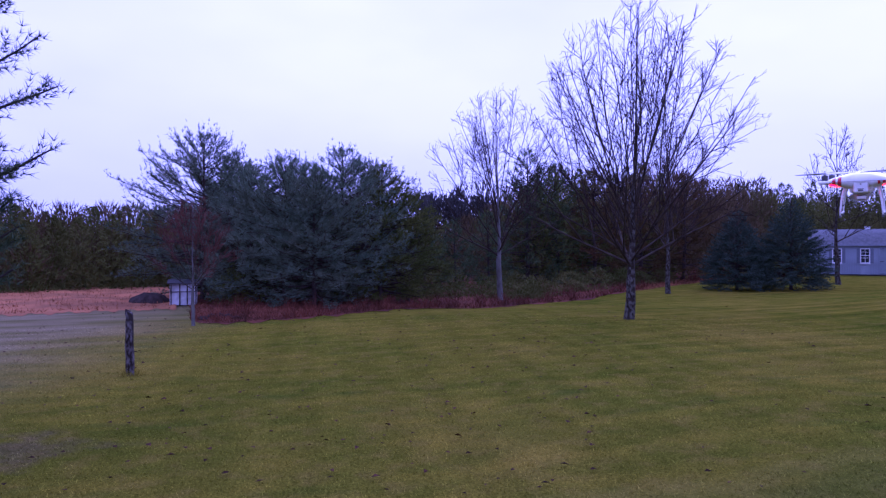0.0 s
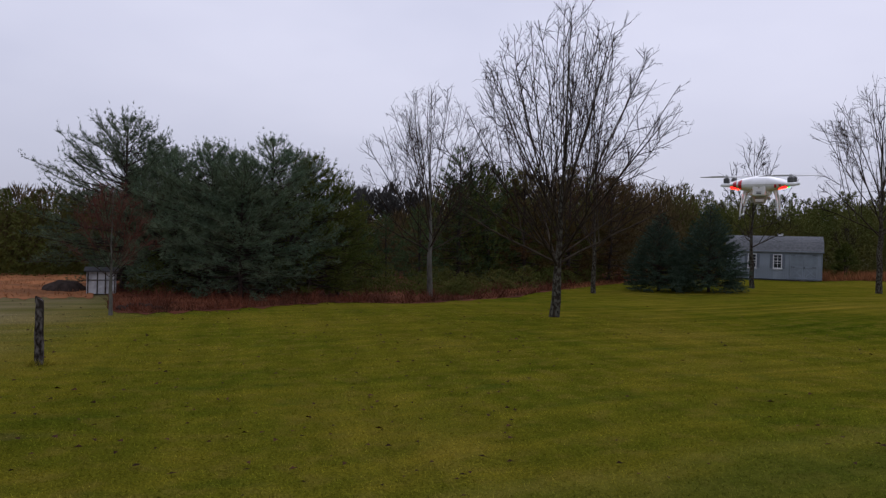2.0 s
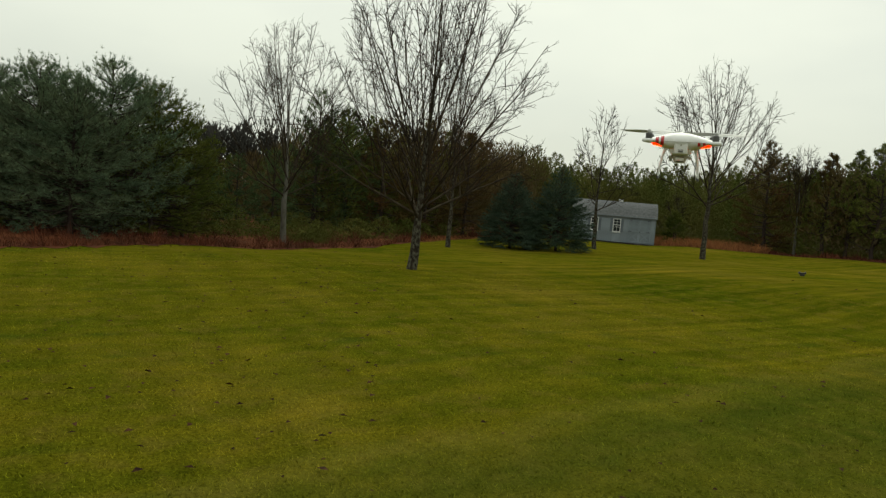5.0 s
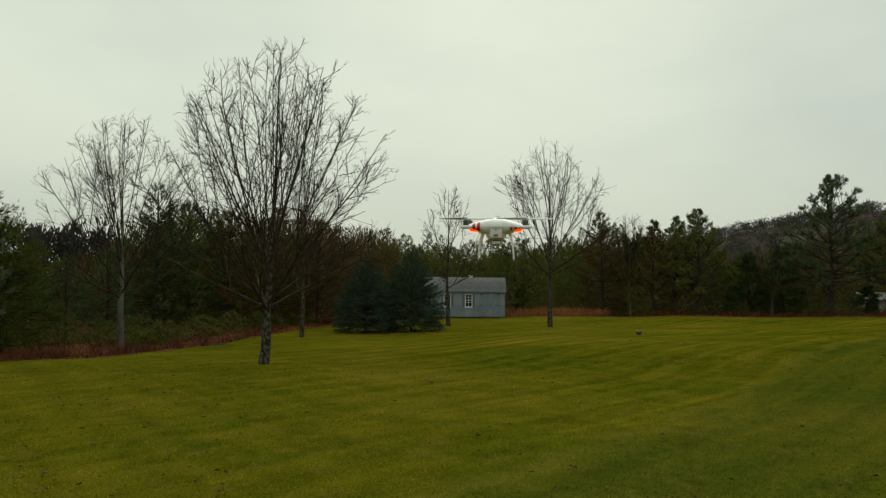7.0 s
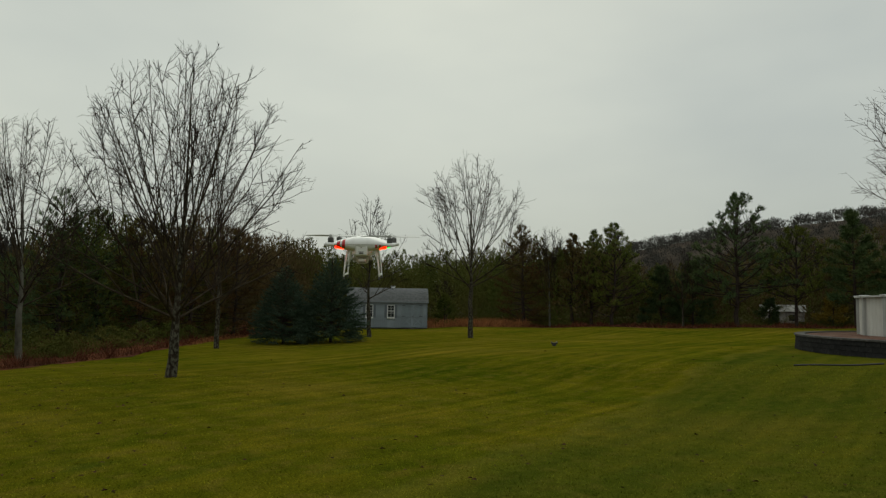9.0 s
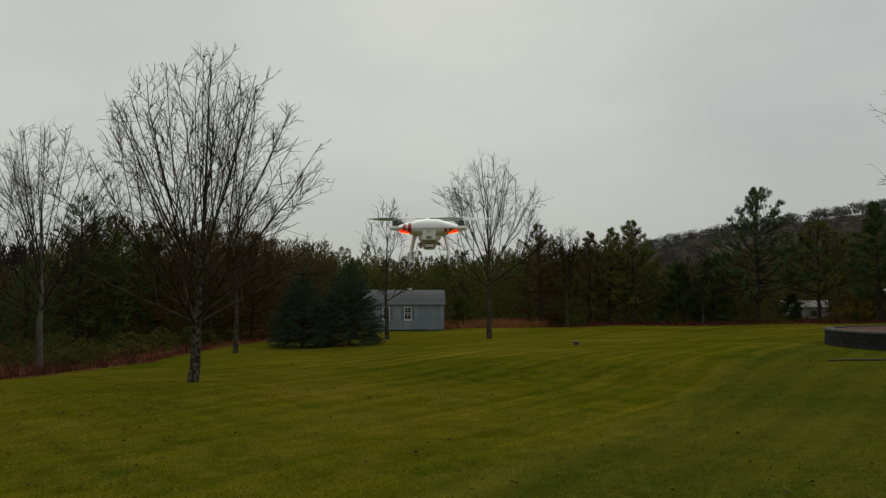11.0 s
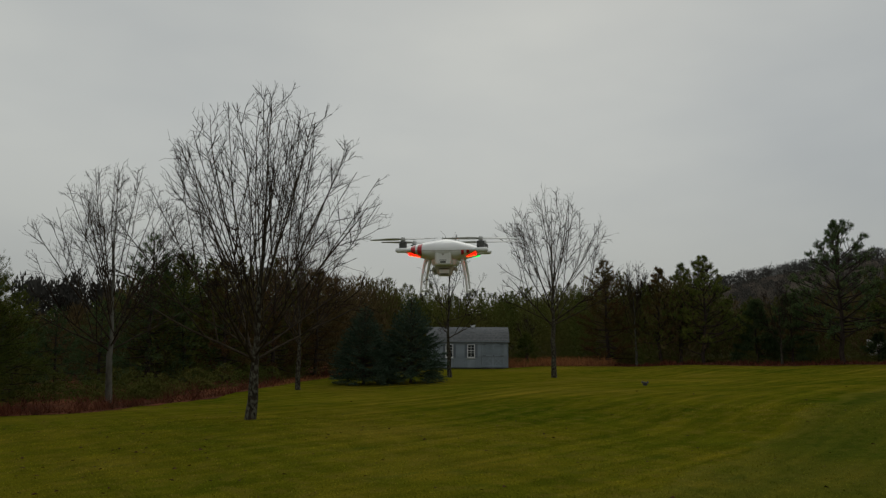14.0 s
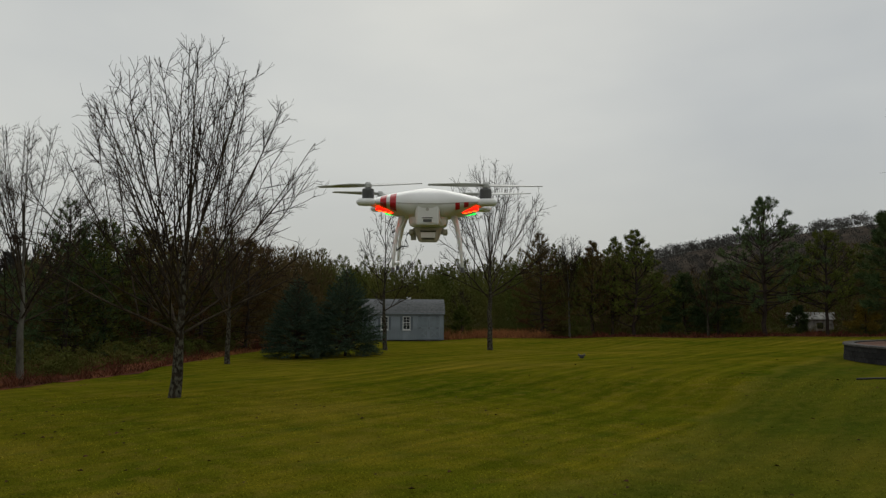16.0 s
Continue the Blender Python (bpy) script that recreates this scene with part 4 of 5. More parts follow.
def woods():
    sk = np.array(SKYLINE)
    green, brown = [], []
    for k in range(640):
        az = -48 + 134 * (k + RNG.uniform(0, 1)) / 640
        e, d0 = np.interp(az, sk[:, 0], sk[:, 1]), np.interp(az, sk[:, 0], sk[:, 2])
        d = d0 * RNG.uniform(0.92, 1.25)
        if 58.2 < az < 61.4:
            d += 12
        x, y, z = at(az, d)
        h = d * math.tan(radians(e)) + 1.95 - z
        h = max(1.2, h * (RNG.uniform(0.5, 0.88) if k % 2 else RNG.uniform(0.85, 1.05)))
        r = RNG.uniform(1.2, 2.0) * (0.5 + h / 11)
        if (k % 5 in (1, 3) and not 24.0 < az < 40.0) or 17.5 < az < 24.0:
            brown.append((x, y, z, h * 0.98, r * 1.15, 760))
        else:
            green.append((x, y, z, h, r, 1350))
    crowns("woods", green, M_WOODS, 0.175, "dark evergreen woods behind the lawn", "woods")
    crowns("scrub", brown, M_SCRUB, 0.36, "bare brown scrub standing among the evergreens", "scrub", "brush")
    deep = []
    for k in range(230):
        az = -48 + 134 * (k + RNG.uniform(0, 1)) / 230
        if 57.8 < az < 61.8 or -2.2 < az < 4.6:
            continue
        d = np.interp(az, sk[:, 0], sk[:, 2]) * RNG.uniform(1.4, 1.6)
        x, y, z = at(az, d)
        h = (d * math.tan(radians(np.interp(az, sk[:, 0], sk[:, 1]))) + 1.95 - z) * (RNG.uniform(0.78, 0.96) if 20 < az < 52 else RNG.uniform(0.62, 0.82))
        deep.append((x, y, z, max(1.5, h), 3.2, 600))
        if 20 < az < 52:
            x, y, z = at(az + RNG.uniform(-0.5, 0.5), d * 0.93)
            deep.append((x, y, z, max(1.5, h * RNG.uniform(0.7, 0.95)), 3.6, 700))
    crowns("deep_woods", deep, M_WOODS, 0.40, "dense evergreens deep in the woods", "woods", "lobes")
    low = []
    for _ in range(300):
        az = RNG.uniform(-19, 84)
        d = float(edge_of(az)) + (3.5 if 3 < az < 32 else (4.0 if az > 41.5 else 6.5)) + 9 * RNG.uniform(0, 1) ** 1.5
        x, y, z = at(az, d)
        low.append((x, y, z, RNG.uniform(0.5, 2.0) * (0.45 if 57.5 < az < 65.0 else (0.6 if 3 < az < 32 else 1.0)), RNG.uniform(0.8, 1.5), 420))
    crowns("undergrowth", low, M_WOODS, 0.14, "dark scrubby undergrowth beneath the pines", "undergrowth")
    hill = []
    for _ in range(1700):
        az = RNG.uniform(44, 90)
        d = RNG.uniform(165, 370)
        x, y, z = at(az, d)
        hill.append((x, y, z, RNG.uniform(3.6, 5.4), RNG.uniform(1.8, 2.8), 90))
    crowns("hill_woods", hill, M_HILL, 0.62, "bare grey-brown woods covering the far hill", "woods", "lobes")
    tall = []
    for az, e, d in ((-1.4, 5.0, 88), (-0.6, 4.7, 90), (0.6, 4.6, 92), (1.6, 5.7, 90), (2.4, 5.6, 92), (3.2, 5.3, 90), (4.2, 5.0, 90)):
        x, y, z = at(az, d)
        tall.append((x, y, z, d * math.tan(radians(e)) + 1.95 - z, 2.1, 900))
    crowns("far_pines", tall, M_HILL, 0.5, "tall pines standing far off in mist", "pine trees", "lobes")


woods()
grass()
brush()
fallen_leaves()

# the bare shade trees on the lawn
bare_tree(at(14.6, 19.1), 8.15, 3.35, 1.4, 0.125, limbs=22, dense=0.85, widest=0.37, label="large leafless maple with lichened trunk on the lawn", lean=(0.012, 0.0), twig_size=0.0075, rise=0.30)
bare_tree(at(4.6, 30.6), 9.3, 3.4, 1.95, 0.125, limbs=17, dense=0.75, widest=0.40, label="leafless maple with pale trunk at the lawn's edge", bark=M_PALE_BARK, twig_size=0.0078, rise=0.30)
bare_tree(at(17.5, 34.8), 8.4, 2.6, 2.0, 0.11, limbs=12, dense=0.8, widest=0.42, label="slender leafless tree with reddish twigs", twig=M_TWIG_RED, twig_size=0.0066)
bare_tree(at(29.0, 44.0), 8.7, 2.35, 2.3, 0.125, limbs=9, dense=0.62, widest=0.32, label="thin leafless tree in front of the shed", twig_size=0.0105, rise=0.78, crook=0.06, lift=0.1)
bare_tree(at(37.0, 43.0), 11.0, 4.2, 3.0, 0.15, limbs=17, dense=0.55, widest=0.42, label="round-crowned leafless tree on the lawn", twig_size=0.0105, rise=0.36)
bare_tree(at(-19.3, 19.2), 3.3, 1.1, 0.95, 0.042, limbs=12, dense=1.9, label="small reddish leafless tree by the coop", bark=M_PALE_BARK, twig=M_TWIG_RUST, twig_size=0.0056)
bare_tree(at(72.6, 34.0), 13.6, 4.4, 2.6, 0.17, limbs=26, dense=0.8, label="tall leafless tree with reddish buds behind the pool", twig=M_TWIG_RED, twig_size=0.009, rise=0.7, crook=0.04)
bare_tree(at(43.2, 63.0), 8.8, 1.6, 2.0, 0.10, limbs=10, dense=0.9, label="grey leafless sapling among pines", bark=M_PALE_BARK, twig_size=0.011)
bare_tree(at(53.2, 61.0), 6.2, 1.8, 1.2, 0.10, limbs=7, dense=0.8, label="leafless tree leaning beside a pine", twig_size=0.011)
bare_tree(at(35.0, 66.0), 4.8, 1.3, 0.7, 0.07, limbs=6, dense=0.9, label="low leafless shrub behind the shed", twig_size=0.011)

# the pines left of the lawn
GROVE = "white pines of the grove"
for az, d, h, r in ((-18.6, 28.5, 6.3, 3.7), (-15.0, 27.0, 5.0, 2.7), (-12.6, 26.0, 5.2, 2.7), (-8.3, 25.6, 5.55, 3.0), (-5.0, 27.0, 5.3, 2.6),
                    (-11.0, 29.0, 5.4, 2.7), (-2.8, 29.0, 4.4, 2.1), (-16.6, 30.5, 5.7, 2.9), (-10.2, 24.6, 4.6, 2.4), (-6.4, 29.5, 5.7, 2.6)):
    p = soft_pine(at(az, d), h, r, boughs=160, dome=2.6, low=0.6, per=5, candle=0.45 if h > 6 else 0.3, label="yellowish green pine at the end of the grove" if az > -6 else "dense dark green white pine in the grove", material=M_PINE_YELLOW if az > -6 else M_WHITE_PINE_LIT)
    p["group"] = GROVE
# evergreens and rust-brown cedars behind the bare trees
for az, d, h, r, m in ((6.6, 40.0, 7.6, 2.5, M_PINE), (9.4, 41.0, 6.9, 2.6, M_PINE), (12.0, 41.0, 6.4, 2.4, M_CEDAR), (15.4, 43.0, 6.8, 2.4, M_CEDAR), (18.6, 46.0, 6.6, 2.5, M_CEDAR)):
    soft_pine(at(az, d), h, r, base=0.03, boughs=84, label="rust-brown winter cedar behind the lawn" if m is M_CEDAR else "dark evergreen behind the lawn", material=m, tuft=0.22, per=5, width=0.024, pitch=0.15, dome=2.4, candle=0.25, category="evergreen tree", name="evergreen_tree")
for az, d, h, r in ((1.0, 36.0, 3.6, 1.6), (3.6, 38.0, 4.0, 1.8), (-1.4, 34.0, 3.4, 1.6)):
    soft_pine(at(az, d), h, r, base=0.03, boughs=56, label="young dark green pine in the woods", material=M_PINE, tuft=0.2, per=5, width=0.022, pitch=0.14)
# pines right of the shed
soft_pine(at(41.2, 64.0), 9.0, 3.3, base=0.03, boughs=90, label="bronzed evergreen at the edge of the woods", material=M_CEDAR, tuft=0.3, per=5, width=0.035, pitch=0.2, candle=0.3, category="evergreen tree", name="evergreen_tree")
pitch_pine(at(45.0, 62.7), 8.0, 1.8, base=0.2, boughs=44, puffs=10, dome=1.5, label="thin pine with open top", material=M_CEDAR)
pitch_pine(at(46.4, 62.7), 8.2, 1.7, base=0.2, boughs=44, puffs=10, dome=1.5, label="thin pine with open top", material=M_PINE_YELLOW)
pitch_pine(at(48.0, 62.0), 8.6, 3.2, base=0.14, boughs=56, puffs=14, label="yellowish green pine with rounded top", material=M_PINE_YELLOW)
pine(at(51.6, 64.0), 4.9, 2.2, base=0.03, branches=46, label="low bushy pine under the hill", tuft=0.36, per=6, width=0.045, dense=0.7)
pitch_pine(at(57.0, 60.0), 10.4, 4.1, base=0.16, boughs=74, puffs=14, dome=2.3, low=1.0, label="tall open-branched pitch pine")
pine(at(53.9, 63.0), 5.2, 2.2, base=0.04, branches=48, label="dark bushy evergreen beside the tall pine", tuft=0.38, per=6, width=0.045, dense=0.7)
pitch_pine(at(60.9, 61.0), 7.7, 3.2, base=0.28, boughs=44, puffs=13, label="pitch pine with a slim bare trunk", material=M_PINE_YELLOW)
pine(at(64.6, 60.0), 8.4, 2.3, base=0.2, branches=48, label="slender pine near the pool", tuft=0.40, per=6, width=0.05, dense=0.7)
pine(at(68.0, 60.0), 9.6, 2.8, base=0.12, branches=54, label="dark pine behind the pool", tuft=0.42, per=6, width=0.05, dense=0.8)
pine(at(73.0, 62.0), 9.5, 3.0, base=0.1, branches=54, label="dark pine behind the pool", tuft=0.42, per=6, width=0.05, dense=0.8)
pine(at(34.9, 63.0), 2.6, 0.9, base=0.03, branches=30, label="small yellowish pine sapling beside the shed", material=M_PINE_YELLOW, tuft=0.3, per=6, width=0.035, dense=0.8)
pine(at(59.2, 66.0), 2.0, 1.0, base=0.03, branches=26, label="young pine in front of the outbuilding", tuft=0.34, per=6, width=0.045, dense=0.6)
pine(at(63.2, 62.0), 2.3, 1.3, base=0.03, branches=26, label="yellow-leaved shrub beyond the brush", material=M_YELLOW, tuft=0.34, per=5, width=0.05, dense=0.6, category="shrub", name="shrub")
# the near pine whose boughs reach into view
pine(at(-38.8, 7.8), 6.0, 1.45, base=0.11, branches=120, rise=20.0, oval=0.95, label="near white pine with long soft needles", material=M_NEAR_PINE, tuft=0.10, per=8, width=0.008, dense=0.75)

spruce(at(22.4, 38.0), 4.1, 1.85, "dense blue spruce with boughs to the grass")
spruce(at(26.0, 39.0), 4.7, 2.1, "taller blue spruce with a pointed top")


# ---------------------------------------------------------------- the grey shed


def shed():
    x, y, z = at(30.35, 60.0)
    ob = thing("shed", pose(x, y, z, 0, 0, -30.0), "grey wooden gambrel-roofed shed with white windows", "shed")
    W, D, EV, KN, RI = 6.6, 3.4, 2.2, 2.98, 3.42          # width, depth, eaves, knee, ridge
    yk, yr = 0.45, D / 2
    # end gables and long walls, butted
    for sx in (-1, 1):
        bm = bmesh.new()
        prof = [(0, 0.1), (0, EV), (yk, KN - 0.06), (yr, RI - 0.06), (D - yk, KN - 0.06), (D, EV), (D, 0.1)]
        a = [bm.verts.new((sx * W / 2, py, pz)) for py, pz in prof]
        b = [bm.verts.new((sx * (W / 2 - 0.08), py, pz)) for py, pz in prof]
        bm.faces.new(a)
        bm.faces.new(b[::-1])
        for i in range(len(prof)):
            j = (i + 1) % len(prof)
            bm.faces.new((a[i], b[i], b[j], a[j]))
        bmesh.ops.recalc_face_normals(bm, faces=bm.faces)
        part("wall", bm, M_SIDING, ob)
    part("wall", boxes(((W - 0.17, 0.08, EV - 0.1), (0, D - 0.04, 0.1 + (EV - 0.1) / 2))), M_SIDING, ob)
    # front wall in boards round the openings
    wins = [-1.5, 0.28]
    door_x, door_w, door_h = 2.06, 1.88, 1.86
    front = part("wall", boxes(((W - 0.17, 0.05, EV - 0.1), (0, 0.055, 0.1 + (EV - 0.1) / 2))), M_SIDING, ob)
    bm = bmesh.new()
    box(bm, (0.145, 0.02, EV - 0.12), (0, 0, 0), bevel=0.004)
    board = bpy.data.meshes.new("plank")
    bm.to_mesh(board)
    bm.free()
    board.materials.append(M_SIDING)
    for i in range(44):
        px = -W / 2 + 0.075 + i * 0.15
        if abs(px - door_x) < door_w / 2 + 0.02 or any(abs(px - w) < 0.34 for w in wins):
            continue
        o = new("plank", board)
        o.parent = front
        o.location = (px, 0.018, 0.11 + (EV - 0.12) / 2)
    part("skid", boxes(((W, 0.14, 0.10), (0, 0.2, 0.05)), ((W, 0.14, 0.10), (0, D - 0.2, 0.05))), M_IRON, ob, "dark timber skid")
    for sx in (-1, 1):
        part("corner_trim", boxes(((0.09, 0.03, EV - 0.1), (sx * (W / 2 - 0.03), -0.012, 0.1 + (EV - 0.1) / 2)), bevel=0.004), M_SIDING_DOOR, ob)
    part("fascia", boxes(((W + 0.2, 0.03, 0.12), (0, -0.125, EV + 0.0)), bevel=0.004), M_SIDING_DOOR, ob)
    # roof: four slopes of shingle courses
    roof = part("roof", boxes(((W + 0.16, 0.05, 0.05), (0, yr, RI - 0.045))), M_SHINGLE, ob)
    for (y0, z0), (y1, z1), courses in (((-0.16, EV - 0.05), (yk, KN), 6), ((yk, KN), (yr, RI), 6), ((D + 0.16, EV - 0.05), (D - yk, KN), 6), ((D - yk, KN), (yr, RI), 6)):
        for c in range(courses):
            t0, t1 = c / courses, (c + 1.15) / courses
            bm = bmesh.new()
            up = 0.02
            q = [(y0 + (y1 - y0) * t0, z0 + (z1 - z0) * t0 + up), (y0 + (y1 - y0) * min(1, t1), z0 + (z1 - z0) * min(1, t1) + up * 0.4)]
            v = []
            for px in (-W / 2 - 0.1, W / 2 + 0.1):
                v.append([bm.verts.new((px, q[0][0], q[0][1])), bm.verts.new((px, q[1][0], q[1][1])), bm.verts.new((px, q[1][0], q[1][1] - 0.05)), bm.verts.new((px, q[0][0], q[0][1] - 0.03))])
            for i in range(4):
                j = (i + 1) % 4
                bm.faces.new((v[0][i], v[0][j], v[1][j], v[1][i]))
            bm.faces.new(v[0][::-1])
            bm.faces.new(v[1])
            bmesh.ops.recalc_face_normals(bm, faces=bm.faces)
            part("shingle_course", bm, M_SHINGLE, roof)
    # roof vent
    bm = boxes(((0.34, 0.34, 0.16), (0.45, yr, RI + 0.06)), ((0.42, 0.42, 0.04), (0.45, yr, RI + 0.16)), bevel=0.01)
    part("roof_vent", bm, M_WHITE, ob, "white roof vent")
    # windows
    for w in wins:
        win = part("window", boxes(((0.52, 0.02, 0.98), (w, 0.022, 1.45))), M_GLASS, ob, "white six-pane window")
        fr = boxes(((0.06, 0.05, 1.10), (w - 0.28, 0.0, 1.45)), ((0.06, 0.05, 1.10), (w + 0.28, 0.0, 1.45)), ((0.50, 0.05, 0.07), (w, 0.0, 1.965)), ((0.50, 0.05, 0.07), (w, 0.0, 0.935)), bevel=0.006)
        part("window_frame", fr, M_WHITE, win)
        bars = boxes(((0.025, 0.03, 0.96), (w, 0.002, 1.45)), ((0.50, 0.026, 0.025), (w, 0.002, 1.30)), ((0.50, 0.026, 0.045), (w, 0.002, 1.48)), ((0.50, 0.026, 0.025), (w, 0.002, 1.72)))
        part("glazing_bar", bars, M_WHITE, win)
        part("sill", boxes(((0.68, 0.09, 0.04), (w, -0.02, 0.87)), bevel=0.006), M_WHITE, win)
        for s in (-1, 1):
            part("shutter", boxes(((0.20, 0.03, 1.05), (w + s * 0.43, -0.005, 1.45)), ((0.15, 0.045, 0.42), (w + s * 0.43, -0.005, 1.70)), ((0.15, 0.045, 0.44), (w + s * 0.43, -0.005, 1.20)), bevel=0.004), M_SHUTTER, ob, "slate grey shutter")
    # double door with braces and strap hinges
    for s in (-1, 1):
        dx = door_x + s * door_w / 4
        leaf = part("door", boxes(((door_w / 2 - 0.02, 0.035, door_h), (dx, 0.012, 0.14 + door_h / 2)), bevel=0.004), M_SIDING_DOOR, ob, "grey boarded door leaf")
        for zz in (0.24, 1.06, 1.96):
            part("rail", boxes(((door_w / 2 - 0.20, 0.02, 0.10), (dx, -0.016, zz)), bevel=0.003), M_SIDING, leaf)
        for sx in (-1, 1):
            part("stile", boxes(((0.08, 0.02, door_h - 0.04), (dx + sx * (door_w / 4 - 0.055), -0.016, 0.14 + door_h / 2)), bevel=0.003), M_SIDING, leaf)
        bm = bmesh.new()
        for k in (-1, 1):
            m = Matrix.Translation((dx, -0.0145, 0.65)) @ Matrix.Rotation(k * math.atan2(0.66, 0.72), 4, "Y")
            box(bm, (0.84, 0.012 + 0.002 * k, 0.07), (0, 0, 0), m=m)
        part("brace", bm, M_SIDING, leaf)
        for zz in (1.96, 1.06):
            part("hinge", boxes(((0.26, 0.012, 0.04), (dx + s * 0.25, -0.031, zz)), bevel=0.003), M_IRON, leaf, "black strap hinge")
    part("door_handle", boxes(((0.03, 0.04, 0.14), (door_x + 0.06, -0.045, 1.05)), bevel=0.005), M_IRON, ob)
    part("ramp", boxes(((door_w, 0.35, 0.06), (door_x, -0.22, 0.06)), bevel=0.01), M_POST, ob, "weathered plank step")


shed()


def coop():
    x, y, z = at(-20.0, 26.0)
    ob = thing("coop", pose(x, y, z, 0, 0, 20.0) @ Matrix.Scale(0.8, 4), "small weathered white coop beneath the pines", "coop")
    part("wall", boxes(((1.1, 0.05, 0.9), (0, 0, 0.5)), bevel=0.005), M_COOP, ob)
    part("wall", boxes(((0.05, 0.9, 0.9), (-0.53, 0.48, 0.5))), M_COOP, ob)
    part("wall", boxes(((0.05, 0.9, 0.9), (0.53, 0.48, 0.5))), M_COOP, ob)
    part("wall", boxes(((1.1, 0.05, 0.9), (0, 0.96, 0.5))), M_COOP, ob)
    bm = bmesh.new()
    box(bm, (1.3, 1.3, 0.05), (0, 0.46, 0), m=Matrix.Translation((0, 0, 1.0)) @ Matrix.Rotation(radians(5), 4, "X"))
    part("roof", bm, M_IRON, ob, "dark sloping roof")
    for bx in (-0.5, -0.15, 0.15, 0.5):
        part("batten", boxes(((0.05, 0.03, 0.88), (bx, -0.04, 0.5)), bevel=0.003), M_POST, ob)
    part("batten", boxes(((0.94, 0.025, 0.04), (0, -0.036, 0.62))), M_POST, ob)
    for sx in (-0.5, 0.5):
        part("leg", boxes(((0.08, 0.08, 0.12), (sx, 0.1, 0.0))), M_POST, ob)
        part("leg", boxes(((0.08, 0.08, 0.12), (sx, 0.85, 0.0))), M_POST, ob)
    # dark covered heap next to it
    x, y, z = at(-22.4, 27.5)
    bm = bmesh.new()
    bmesh.ops.create_icosphere(bm, subdivisions=3, radius=0.5)
    for v in bm.verts:
        v.co *= 1 + 0.18 * noise.noise(v.co * 4)
        v.co.x *= 1.5
        v.co.z = max(-0.02, v.co.z * 0.8)
    heap = part("tarp_heap", bm, M_DARK_BARK, None, smooth=True)
    heap.matrix_world = pose(x, y, z)
    tagged(heap, "dark tarp-covered heap beside the coop", "heap")
    # ring of pale stones
    for i in range(5):
        px, py, pz = at(-18.6 + 0.62 * i, 20.6 + 0.9 * math.sin(i * 0.8))
        bm = bmesh.new()
        bmesh.ops.create_icosphere(bm, subdivisions=2, radius=0.13)
        for v in bm.verts:
            v.co *= 1 + 0.3 * noise.noise(v.co * 9 + Vector((i, 0, 0)))
            v.co.z *= 0.6
        s = part("stone", bm, M_DARK_BARK)
        s.matrix_world = pose(px, py, pz + 0.04)
        tagged(s, "dark field stone in the leaf litter", "stone", "stones at the edge of the lawn")


coop()


def fence_post():
    x, y, z = at(-23.6, 12.1)
    ob = thing("fence_post", Matrix.Translation((x, y, z)), "old leaning wooden post with peeling pale bark", "post")
    bm = bmesh.new()
    n, hgt = 12, 1.03
    rings = []
    for k in range(16):
        t = k / 15
        ring = []
        for i in range(n):
            a = 2 * math.pi * i / n
            r = (0.068 - 0.012 * t) * (1 + 0.16 * noise.noise(Vector((math.cos(a) * 1.3, math.sin(a) * 1.3, t * 5))))
            zz = -0.08 + (hgt + 0.08) * t
            if k == 15:
                zz -= 0.06 * (math.cos(a) + 1) * 0.6
            ring.append(bm.verts.new((r * math.cos(a) - 0.05 * t - 0.012 * math.sin(t * 5), r * math.sin(a), zz)))
        rings.append(ring)
    for a, b in zip(rings, rings[1:]):
        for i in range(n):
            bm.faces.new((a[i], a[(i + 1) % n], b[(i + 1) % n], b[i]))
    bm.faces.new(rings[-1])
    part("stake", bm, M_POST, ob, smooth=True)
    bm = bmesh.new()
    box(bm, (0.028, 0.02, 0.10), (-0.085, 0, 0.98), turn=0.2, bevel=0.005)
    part("splinter", bm, M_POST, ob)
    n = 260
    a, r = RNG.uniform(0, 6.28, n), RNG.uniform(0.05, 0.2, n)
    P = np.stack([r * np.cos(a), r * np.sin(a), np.zeros(n)], -1)
    g = blades("grass_tuft", P + np.array([x, y, z]), np.stack([RNG.normal(0, 0.4, n), RNG.normal(0, 0.4, n), np.ones(n)], -1), RNG.uniform(0.06, 0.16, n), 0.007, M_BLADE)
    tagged(g, "longer grass round the foot of the post", "grass", kind="stuff")


fence_post()


# ---------------------------------------------------------------- the pool on its round terrace


